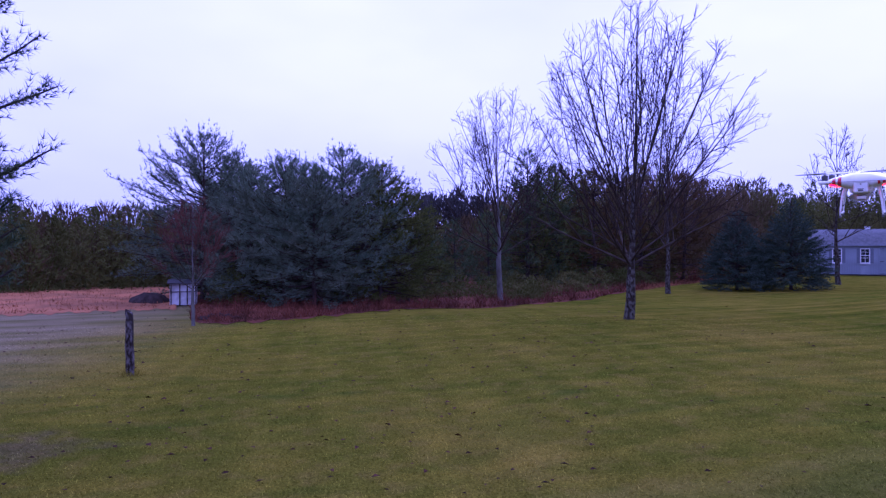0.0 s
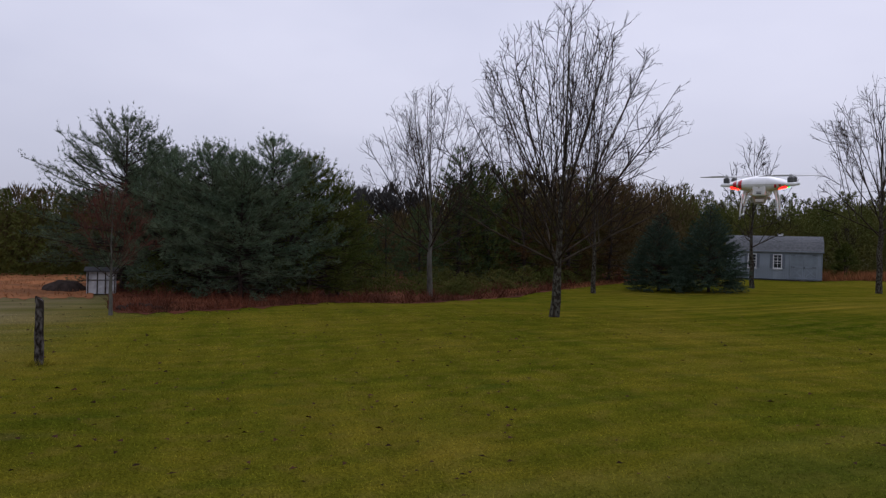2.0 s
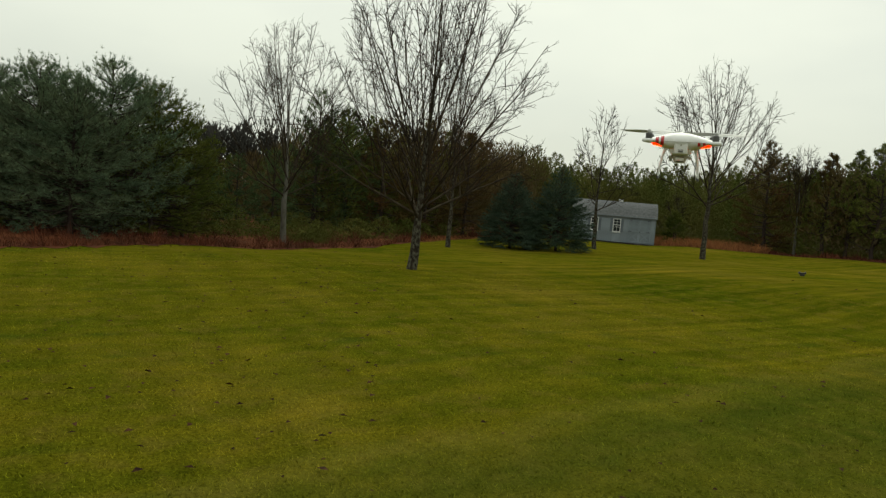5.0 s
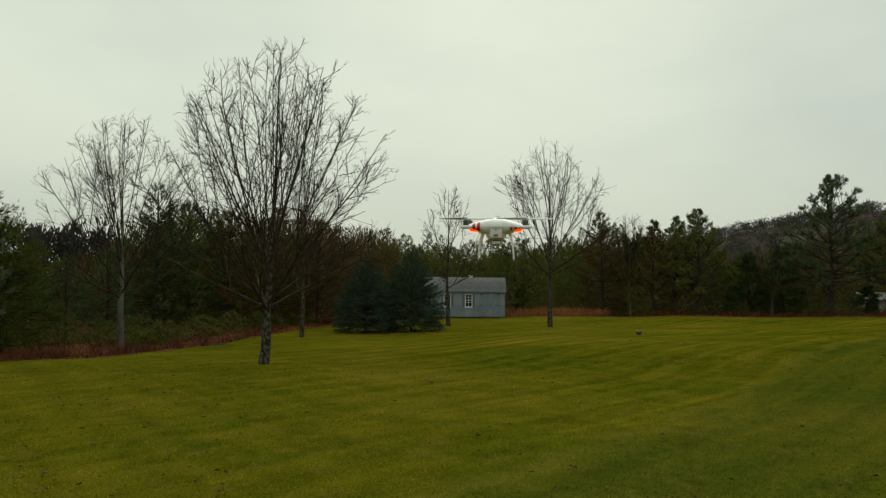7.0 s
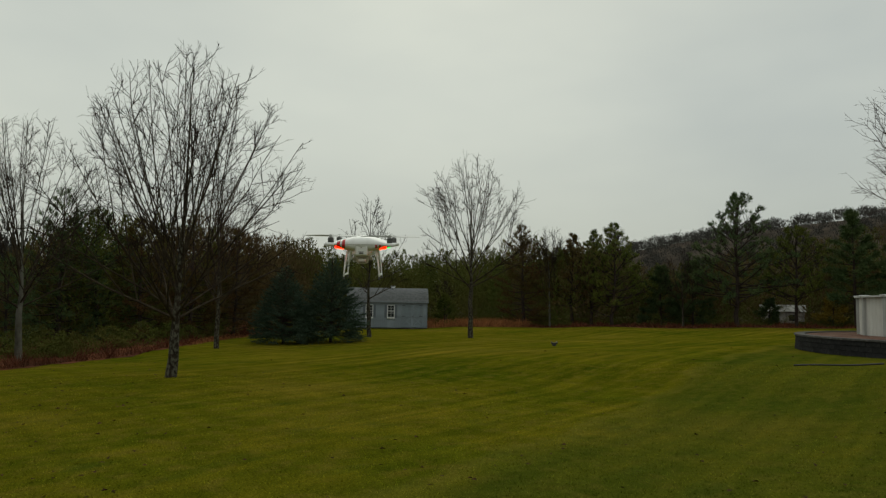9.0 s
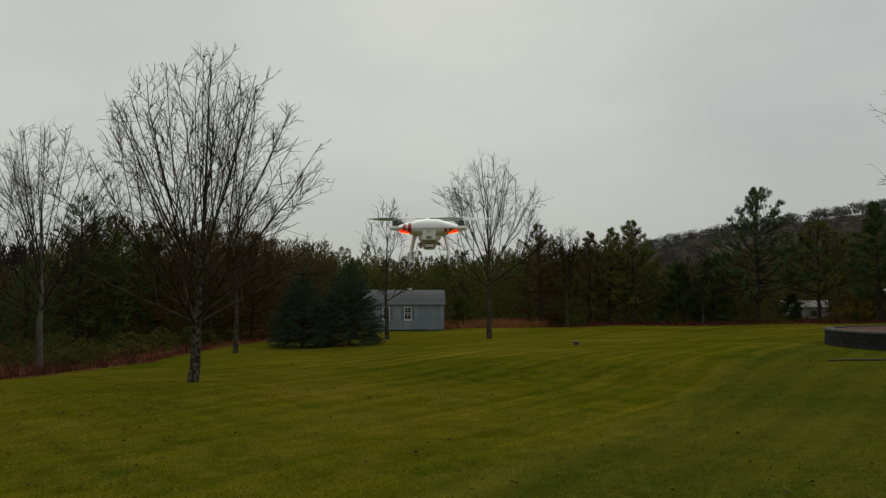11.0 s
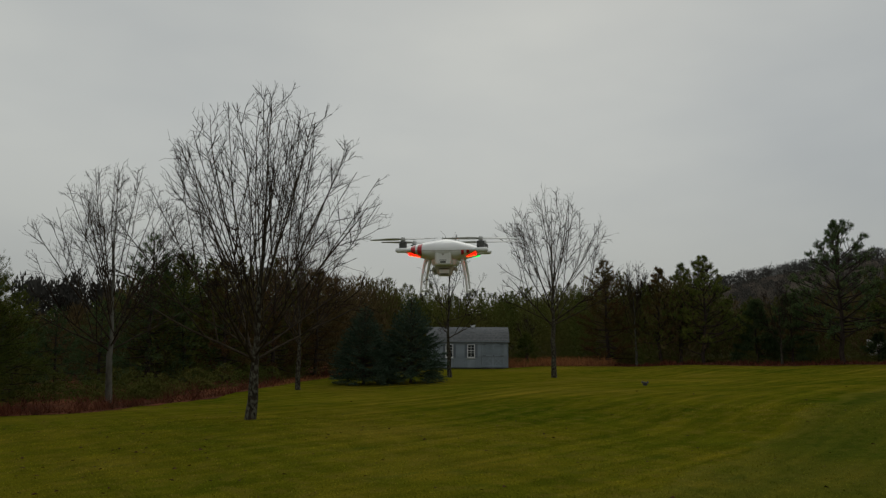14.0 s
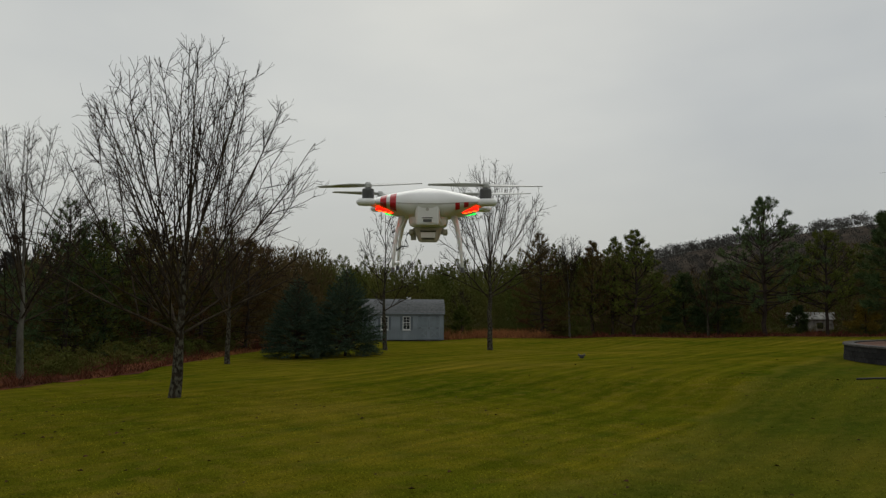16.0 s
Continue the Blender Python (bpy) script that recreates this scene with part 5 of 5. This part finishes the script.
def pool():
    tx, ty, _ = at(75.4, 28.3)
    cx, cy, _ = at(71.5, 29.0)
    base, top, R = 0.45, 1.20, 7.2
    facing = math.atan2(-cy, -cx)
    wall = thing("terrace_wall", Matrix.Translation((tx, ty, base)), "round dark block retaining wall round the pool", "retaining wall")
    n = 96
    toward = math.atan2(-ty, -tx)

    def ring(name, size, z, radius, material, shift):
        """A ring of stones: single ones on the side of the lawn, the rest joined."""
        bm = bmesh.new()
        box(bm, size, (0, 0, 0), bevel=0.012)
        me = bpy.data.meshes.new(name)
        bm.to_mesh(me)
        bm.free()
        me.materials.append(material)
        rest = bmesh.new()
        for i in range(n):
            a = 2 * math.pi * (i + shift) / n
            m = Matrix.Rotation(a, 4, "Z") @ Matrix.Translation((radius + RNG.uniform(-0.008, 0.008), 0, z))
            if math.cos(a - toward) > 0.25:
                o = new(name, me)
                o.parent = wall
                o.matrix_basis = m
            else:
                box(rest, size, (0, 0, 0), m=m)
        far = part(name + "_row", rest, material, wall)
        far["kind"] = "stuff"

    L = 2 * math.pi * R / n
    for c in range(5):
        ring("block", (0.26, L - 0.012, 0.142), 0.055 + 0.148 * c, R - 0.13 - 0.012 * c, M_BLOCK, 0.5 * (c % 2))
    ring("cap_stone", (0.32, L - 0.012, 0.06), 0.75, R - 0.17, M_CAP, 0.25)
    bm = bmesh.new()
    lathe(bm, [(R - 0.36, 0.0), (R - 0.36, 0.742), (R - 1.3, 0.752), (0.5, 0.752)], 72)
    fill = part("terrace_bed", bm, M_MULCH, None, smooth=False)
    fill.matrix_world = Matrix.Translation((tx, ty, base))
    tagged(fill, "bare red-brown mulch bed inside the terrace wall", "mulch bed", kind="structure")
    # the pool
    PR, H = 3.42, 1.30
    ob = thing("pool", Matrix.Translation((cx, cy, top - 0.01)), "round above-ground pool with white corrugated walls", "pool")
    n = 18
    a0, a1 = -math.pi / n, math.pi / n
    bm = bmesh.new()
    steps = 24
    lo, hi = [], []
    for k in range(steps + 1):
        a = a0 + (a1 - a0) * k / steps
        r = PR + 0.008 * math.sin(k * math.pi / 2)
        lo.append((r * math.cos(a), r * math.sin(a)))
    va = [bm.verts.new((x, y, 0)) for x, y in lo]
    vb = [bm.verts.new((x, y, H - 0.05)) for x, y in lo]
    vc = [bm.verts.new((x * 0.985, y * 0.985, H - 0.05)) for x, y in lo]
    vd = [bm.verts.new((x * 0.985, y * 0.985, 0)) for x, y in lo]
    for k in range(steps):
        bm.faces.new((va[k], va[k + 1], vb[k + 1], vb[k]))
        bm.faces.new((vb[k], vb[k + 1], vc[k + 1], vc[k]))
        bm.faces.new((vc[k], vc[k + 1], vd[k + 1], vd[k]))
    panel = bpy.data.meshes.new("panel")
    bm.to_mesh(panel)
    bm.free()
    panel.materials.append(M_POOL)
    bm = bmesh.new()
    box(bm, (0.10, 0.15, H - 0.04), (PR + 0.045, 0, (H - 0.04) / 2), bevel=0.02)
    up = bpy.data.meshes.new("upright")
    bm.to_mesh(up)
    bm.free()
    up.materials.append(M_POOL_POST)
    bm = bmesh.new()
    half = math.pi / n - 0.004
    prof = [(PR - 0.09, H - 0.05), (PR - 0.09, H), (PR + 0.14, H + 0.01), (PR + 0.15, H - 0.045)]
    ends = []
    for k in range(7):
        a = -half + 2 * half * k / 6
        ends.append([bm.verts.new((r * math.cos(a), r * math.sin(a), zz)) for r, zz in prof])
    for p, q in zip(ends, ends[1:]):
        for i in range(4):
            bm.faces.new((p[i], q[i], q[(i + 1) % 4], p[(i + 1) % 4]))
    bm.faces.new(ends[0])
    bm.faces.new(ends[-1][::-1])
    bmesh.ops.recalc_face_normals(bm, faces=bm.faces)
    rail = bpy.data.meshes.new("top_rail")
    bm.to_mesh(rail)
    bm.free()
    rail.materials.append(M_POOL_POST)
    bm = bmesh.new()
    box(bm, (0.27, 0.2, 0.035), (PR + 0.03, 0, H + 0.015), bevel=0.012)
    capm = bpy.data.meshes.new("rail_cap")
    bm.to_mesh(capm)
    bm.free()
    capm.materials.append(M_WHITE)
    for i in range(n):
        rot = Matrix.Rotation(2 * math.pi * i / n + facing + 0.09, 4, "Z")
        halfrot = Matrix.Rotation(2 * math.pi * (i + 0.5) / n + facing + 0.09, 4, "Z")
        for nm, me2, m in (("panel", panel, rot), ("upright", up, halfrot), ("top_rail", rail, rot), ("rail_cap", capm, halfrot)):
            o = new(nm, me2)
            o.parent = ob
            o.matrix_basis = m
    bm = bmesh.new()
    lathe(bm, [(PR - 0.1, H - 0.25), (PR - 0.1, H - 0.22), (0.3, H - 0.24)], 48)
    part("cover", bm, M_WATER, ob, "dark winter cover")
    # the grey deck box in front of the pool
    bx, by, _ = at(72.5, 24.7)
    deck = thing("deck_box", pose(bx, by, top, 0, 0, -70.0), "grey panelled deck box against the pool", "deck box")
    W = 4.6
    for i in range(4):
        part("panel", boxes(((W / 4 - 0.012, 0.05, 1.02), (-W / 2 + W / 8 + i * W / 4, 0, 0.51)), bevel=0.006), M_DECKBOX, deck)
    for s in (-1, 1):
        part("side_panel", boxes(((0.05, 0.40, 1.02), (s * (W / 2 - 0.025), 0.23, 0.51)), bevel=0.006), M_DECKBOX, deck)
    part("top", boxes(((W + 0.14, 0.58, 0.05), (0, 0.2, 1.045)), bevel=0.012), M_POOL_POST, deck, "pale overhanging top")
    part("kick_board", boxes(((W, 0.03, 0.07), (0, -0.042, 0.035))), M_IRON, deck)
    # black hose on the grass before the wall
    bm = bmesh.new()
    pts = []
    for k in range(17):
        t = k / 16
        px, py, pz = at(60.6 + 5.4 * t, 19.7 + 0.75 * t + 0.10 * math.sin(t * 7), 0.022)
        pts.append((px, py, pz))
    round_bar(bm, pts, [0.02] * 17)
    h = part("hose", bm, M_HOSE, None, smooth=True)
    tagged(h, "black drain hose lying on the grass", "hose")


pool()


def lawn_box():
    """The small dark fixture standing on the open lawn."""
    ob = thing("lawn_fixture", pose(*at(43.6, 29.6), 0, 0, -40), "small dark fixture with pale ends on the lawn", "fixture")
    part("base", boxes(((0.16, 0.13, 0.08), (0, 0, 0.04)), bevel=0.02), M_IRON, ob)
    part("cap", boxes(((0.27, 0.16, 0.05), (0, 0, 0.105)), bevel=0.02), M_HOSE, ob)
    for s in (-1, 1):
        bm = bmesh.new()
        lathe(bm, [(0.02, 0.0), (0.022, 0.03), (0.012, 0.045)], 10, Matrix.Translation((s * 0.1, 0, 0.128)))
        part("knob", bm, M_MOTOR, ob, "grey metal knob")


lawn_box()


def far_house():
    x, y, z = at(60.0, 74.0, -0.15)
    ob = thing("outbuilding", pose(x, y, z, 0, 0, -60.0) @ Matrix.Scale(0.8, 4), "low pale outbuilding seen through the pines", "outbuilding")
    part("wall", boxes(((4.6, 3.0, 1.7), (0, 1.5, 0.85)), bevel=0.02), M_PALE, ob)
    bm = bmesh.new()
    v = [bm.verts.new(c) for c in ((-2.5, -0.2, 1.7), (2.5, -0.2, 1.7), (2.5, 3.2, 1.7), (-2.5, 3.2, 1.7), (-2.5, 1.5, 2.5), (2.5, 1.5, 2.5))]
    for f in ((0, 1, 5, 4), (2, 3, 4, 5), (0, 4, 3), (1, 2, 5), (0, 3, 2, 1)):
        bm.faces.new([v[i] for i in f])
    part("roof", bm, M_PALE, ob)
    for wx in (-1.2, 1.0):
        part("window", boxes(((0.6, 0.03, 0.7), (wx, -0.018, 1.0))), M_GLASS, ob)


far_house()


# ---------------------------------------------------------------- the quadcopter


def quadcopter():
    ob = thing("quadcopter", pose(1.625, 2.762, 2.212, 5.6, 0, -34.5) @ Matrix.Scale(0.95, 4), "white hovering quadcopter with red bands and glowing lamps", "drone")
    arm = 0.122
    # shell: a smooth hull with four arms that swell from the middle
    bm = bmesh.new()
    n, rings = 96, 14

    def reach(a):
        q = abs(math.cos(2 * (a - math.pi / 4)))
        return 0.088 + 0.104 * q ** 7

    def surf(r, a, up, swell=0.0):
        """A point of the shell at radius r and bearing a, above or below the seam."""
        edge = math.sqrt(max(0.0, 1 - (r / (reach(a) + 1e-6)) ** 5))
        if up:
            z = (0.0065 + 0.034 * max(0.0, 1 - (r / 0.185) ** 1.1)) * edge
        else:
            z = -(0.0065 + 0.028 * max(0.0, 1 - (r / 0.16) ** 1.6)) * edge
        return Vector((r * math.cos(a), r * math.sin(a), z + (swell if up else -swell)))

    upper, lower = [], []
    for k in range(rings + 1):
        t = math.sin(k / rings * math.pi / 2) if k < rings else 1.0
        upper.append([bm.verts.new(surf(reach(2 * math.pi * i / n) * t, 2 * math.pi * i / n, True)) for i in range(n)])
        lower.append([bm.verts.new(surf(reach(2 * math.pi * i / n) * t, 2 * math.pi * i / n, False)) for i in range(n)])
    for stack, flip in ((upper, False), (lower, True)):
        for p, q in zip(stack, stack[1:]):
            for i in range(n):
                j = (i + 1) % n
                f = (p[i], q[i], q[j], p[j])
                bm.faces.new(f[::-1] if flip else f)
    bmesh.ops.remove_doubles(bm, verts=bm.verts, dist=0.0002)
    bmesh.ops.recalc_face_normals(bm, faces=bm.faces)
    shell = part("shell", bm, M_SHELL, ob, smooth=True)
    part("seam", seam_loop(reach), M_SHELL_GREY, shell)
    corners = [(sx * arm, sy * arm) for sx in (-1, 1) for sy in (-1, 1)]
    for mx, my in corners:
        out = math.atan2(my, mx)
        # rounded arm end
        bm = bmesh.new()
        lathe(bm, [(0.004, -0.0075), (0.017, -0.0066), (0.0215, -0.002), (0.0215, 0.003), (0.017, 0.0076), (0.004, 0.0084)], 20, Matrix.Translation((mx * 1.02, my * 1.02, 0)))
        part("arm_end", bm, M_SHELL, ob, smooth=True)
        bm = bmesh.new()
        lathe(bm, [(0.0115, 0.006), (0.0124, 0.009), (0.0124, 0.026), (0.0108, 0.0285), (0.005, 0.030), (0.005, 0.0315), (0.003, 0.032)], 20, Matrix.Translation((mx, my, 0)))
        motor = part("motor", bm, M_MOTOR, ob, "dark metal motor", smooth=False)
        bm = bmesh.new()
        turn = {(-1, -1): 2.75, (1, -1): 0.15, (-1, 1): 0.5, (1, 1): 2.9}[(int(math.copysign(1, mx)), int(math.copysign(1, my)))]
        for s in (0, math.pi):
            prev = None
            for k in range(9):
                t = k / 8
                rr = 0.006 + 0.114 * t
                w = 0.004 + 0.009 * math.sin(min(1, t * 1.5 + 0.12) * math.pi * 0.62) * (1 - 0.55 * t)
                tw = radians(22 - 16 * t)
                c = Matrix.Translation((mx, my, 0.0345)) @ Matrix.Rotation(turn + s, 4, "Z")
                row = [bm.verts.new(c @ Vector((rr, yy, zz))) for yy, zz in ((-w * 0.6, -w * math.sin(tw) * 0.6), (w, w * math.sin(tw)), (w, w * math.sin(tw) + 0.0018), (-w * 0.6, -w * math.sin(tw) * 0.6 + 0.0018))]
                if prev:
                    for i in range(4):
                        bm.faces.new((prev[i], prev[(i + 1) % 4], row[(i + 1) % 4], row[i]))
                else:
                    bm.faces.new(row)
                prev = row
            bm.faces.new(prev[::-1])
        lathe(bm, [(0.002, 0.0305), (0.0075, 0.031), (0.0075, 0.038), (0.005, 0.042), (0.001, 0.043)], 14, Matrix.Translation((mx, my, 0)))
        bmesh.ops.recalc_face_normals(bm, faces=bm.faces)
        part("propeller", bm, M_PROP, ob)
        # lamps under the arm
        rear = my < 0
        bm = bmesh.new()
        box(bm, (0.044, 0.010, 0.005), (0, 0, 0), bevel=0.0022, m=Matrix.Translation((mx * 0.74, my * 0.74, -0.0150)) @ Matrix.Rotation(out, 4, "Z") @ Matrix.Rotation(radians(-7), 4, "Y"))
        lamp = part("lamp", bm, M_LED_RED if rear else M_LED_GREEN, ob, "glowing red lamp lens" if rear else "glowing green lamp lens")
        if rear:
            for k in (-1, 0, 1):
                bm = bmesh.new()
                m = Matrix.Translation((mx * 0.74, my * 0.74, -0.0178)) @ Matrix.Rotation(out, 4, "Z") @ Matrix.Translation((k * 0.014, 0, 0.0018 * k))
                lathe(bm, [(0.0012, -0.002), (0.0042, -0.001), (0.0042, 0.002), (0.001, 0.003)], 10, m)
                part("lamp_core", bm, M_LED_AMBER, lamp)
    # red bands round the rear arms: two broad ones, and two small marks
    def rim_angle(x):
        """The bearing of the rear rim at sideways place x, on the face of the arm that looks back."""
        best = None
        for k in range(450):
            a = math.pi * 1.5 - (k / 450) * math.pi / 4
            if reach(a) * math.cos(a) <= -abs(x):
                best = a
                break
        best = best or math.pi * 1.25
        return best if x < 0 else 3 * math.pi - best

    for spots in (((-0.090, 0.0060, 0.028, 0.018), (-0.071, 0.0060, 0.028, 0.018)), ((0.064, 0.0046, 0.000, 0.010), (0.082, 0.0046, 0.000, 0.010))):
        for x, half, up_s, lo_s in spots:
            bm = bmesh.new()
            cols = []
            for e in (-half, -half / 2, 0, half / 2, half):
                a = rim_angle(x + e)
                y0 = reach(a) * math.sin(a)
                line = []
                for s, up in [(up_s * (1 - k / 8), True) for k in range(8)] + [(0.0, True)] + [(lo_s * (k + 1) / 8, False) for k in range(8)]:
                    px, py = x + e, y0 + s
                    v = surf(math.hypot(px, py), math.atan2(py, px), up, 0.0006)
                    v.y -= 0.0009
                    line.append(bm.verts.new(v))
                cols.append(line)
            for p, q in zip(cols, cols[1:]):
                for i in range(16):
                    bm.faces.new((p[i], q[i], q[i + 1], p[i + 1]))
            bmesh.ops.recalc_face_normals(bm, faces=bm.faces)
            part("band", bm, M_STRIPE, ob, "red sticker band")
    # battery in the rear of the hull
    bm = bmesh.new()
    box(bm, (0.053, 0.10, 0.056), (0, -0.035, -0.018), bevel=0.006)
    bat = part("battery", bm, M_SHELL, ob, "white battery with a rear button", smooth=False)
    part("battery_label", boxes(((0.018, 0.001, 0.006), (0, -0.0857, -0.036)), ((0.022, 0.001, 0.002), (0, -0.0857, -0.030))), M_MOTOR, bat)
    bm = bmesh.new()
    lathe(bm, [(0.0035, 0.0), (0.0035, 0.0012), (0.001, 0.0014)], 14, Matrix.Translation((0, -0.085, -0.012)) @ Matrix.Rotation(math.pi / 2, 4, "X"))
    part("button", bm, M_SHELL_GREY, bat)
    bm = bmesh.new()
    box(bm, (0.085, 0.12, 0.035), (0, 0.0, -0.032), bevel=0.012)
    part("belly", bm, M_SHELL, ob, smooth=False)
    # camera hung on its damped plate
    gim = part("gimbal", boxes(((0.060, 0.050, 0.006), (0, -0.01, -0.054)), ((0.050, 0.044, 0.005), (0, -0.01, -0.063)), ((0.012, 0.022, 0.022), (-0.034, -0.006, -0.066)), bevel=0.002), M_SHELL_GREY, ob, "light grey camera gimbal")
    for sx in (-1, 1):
        for sy in (-0.026, 0.012):
            bm = bmesh.new()
            lathe(bm, [(0.003, -0.064), (0.005, -0.060), (0.003, -0.056), (0.005, -0.054), (0.003, -0.051)], 10, Matrix.Translation((sx * 0.031, sy, 0)))
            part("damper", bm, M_SHELL_GREY, gim)
    bm = bmesh.new()
    box(bm, (0.066, 0.036, 0.034), (0.0, -0.03, -0.065))
    for v in bm.verts:
        if v.co.z < -0.07:
            v.co.x *= 0.62
            v.co.y = -0.03 + (v.co.y + 0.03) * 0.85
    bmesh.ops.bevel(bm, geom=list(bm.edges), offset=0.006, segments=3, affect="EDGES", profile=0.5)
    for sx in (-1, 1):
        lathe(bm, [(0.002, -0.006), (0.007, -0.004), (0.007, 0.004), (0.002, 0.006)], 12, Matrix.Translation((sx * 0.037, -0.03, -0.060)) @ Matrix.Rotation(math.pi / 2, 4, "Y"))
    camera_pod = part("camera_pod", bm, M_POD, ob, "tan grey camera pod")
    part("rear_plate", boxes(((0.032, 0.003, 0.012), (0.0, -0.0478, -0.066)), bevel=0.001), M_SHELL, camera_pod)
    part("vent", boxes(((0.026, 0.002, 0.0022), (0.0, -0.0468, -0.0745)), ((0.034, 0.002, 0.0022), (0.0, -0.0482, -0.0575))), M_LENS, camera_pod)
    bm = bmesh.new()
    lathe(bm, [(0.011, 0.0), (0.011, 0.012), (0.008, 0.013)], 16, Matrix.Translation((0.0, -0.013, -0.066)) @ Matrix.Rotation(-math.pi / 2, 4, "X"))
    part("lens", bm, M_LENS, camera_pod)
    # landing gear: two hoops
    for sx in (-1, 1):
        gear = new("landing_gear")
        gear.parent = ob
        for sy in (-1, 1):
            bm = bmesh.new()
            round_bar(bm, [(sx * 0.056, sy * 0.050, -0.024), (sx * 0.063, sy * 0.056, -0.045), (sx * 0.070, sy * 0.060, -0.08), (sx * 0.0735, sy * 0.062, -0.115), (sx * 0.075, sy * 0.063, -0.140)], [0.0072, 0.0050, 0.0038, 0.0033, 0.0032], 10)
            strut = part("strut", bm, M_SHELL, gear, smooth=True)
            bm = bmesh.new()
            lathe(bm, [(0.0034, -0.147), (0.0042, -0.145), (0.0040, -0.138), (0.0035, -0.136)], 10, Matrix.Translation((sx * 0.075, sy * 0.063, 0)))
            part("foot", bm, M_MOTOR, strut)
        bm = bmesh.new()
        round_bar(bm, [(sx * 0.0735, -0.062, -0.128), (sx * 0.075, 0, -0.130), (sx * 0.0735, 0.062, -0.128)], [0.0038] * 3, 10)
        part("skid", bm, M_SHELL, gear, smooth=True)
    bm = bmesh.new()
    round_bar(bm, [(-0.034, -0.02, -0.055), (-0.047, -0.03, -0.064), (-0.050, -0.03, -0.078), (-0.044, -0.026, -0.090), (-0.060, -0.03, -0.092), (-0.068, -0.05, -0.10)], [0.0018] * 6, 6)
    part("cable", bm, M_WIRE, ob, "black cable", smooth=True)


def seam_loop(reach):
    """The line where the upper and lower shells meet."""
    bm = bmesh.new()
    n = 192
    a = [2 * math.pi * i / n for i in range(n)]
    rings = []
    for zz in (-0.0012, 0.0012):
        rings.append([bm.verts.new(((reach(t) + 0.0006) * math.cos(t), (reach(t) + 0.0006) * math.sin(t), zz)) for t in a])
    for i in range(n):
        j = (i + 1) % n
        bm.faces.new((rings[0][i], rings[0][j], rings[1][j], rings[1][i]))
    return bm


quadcopter()
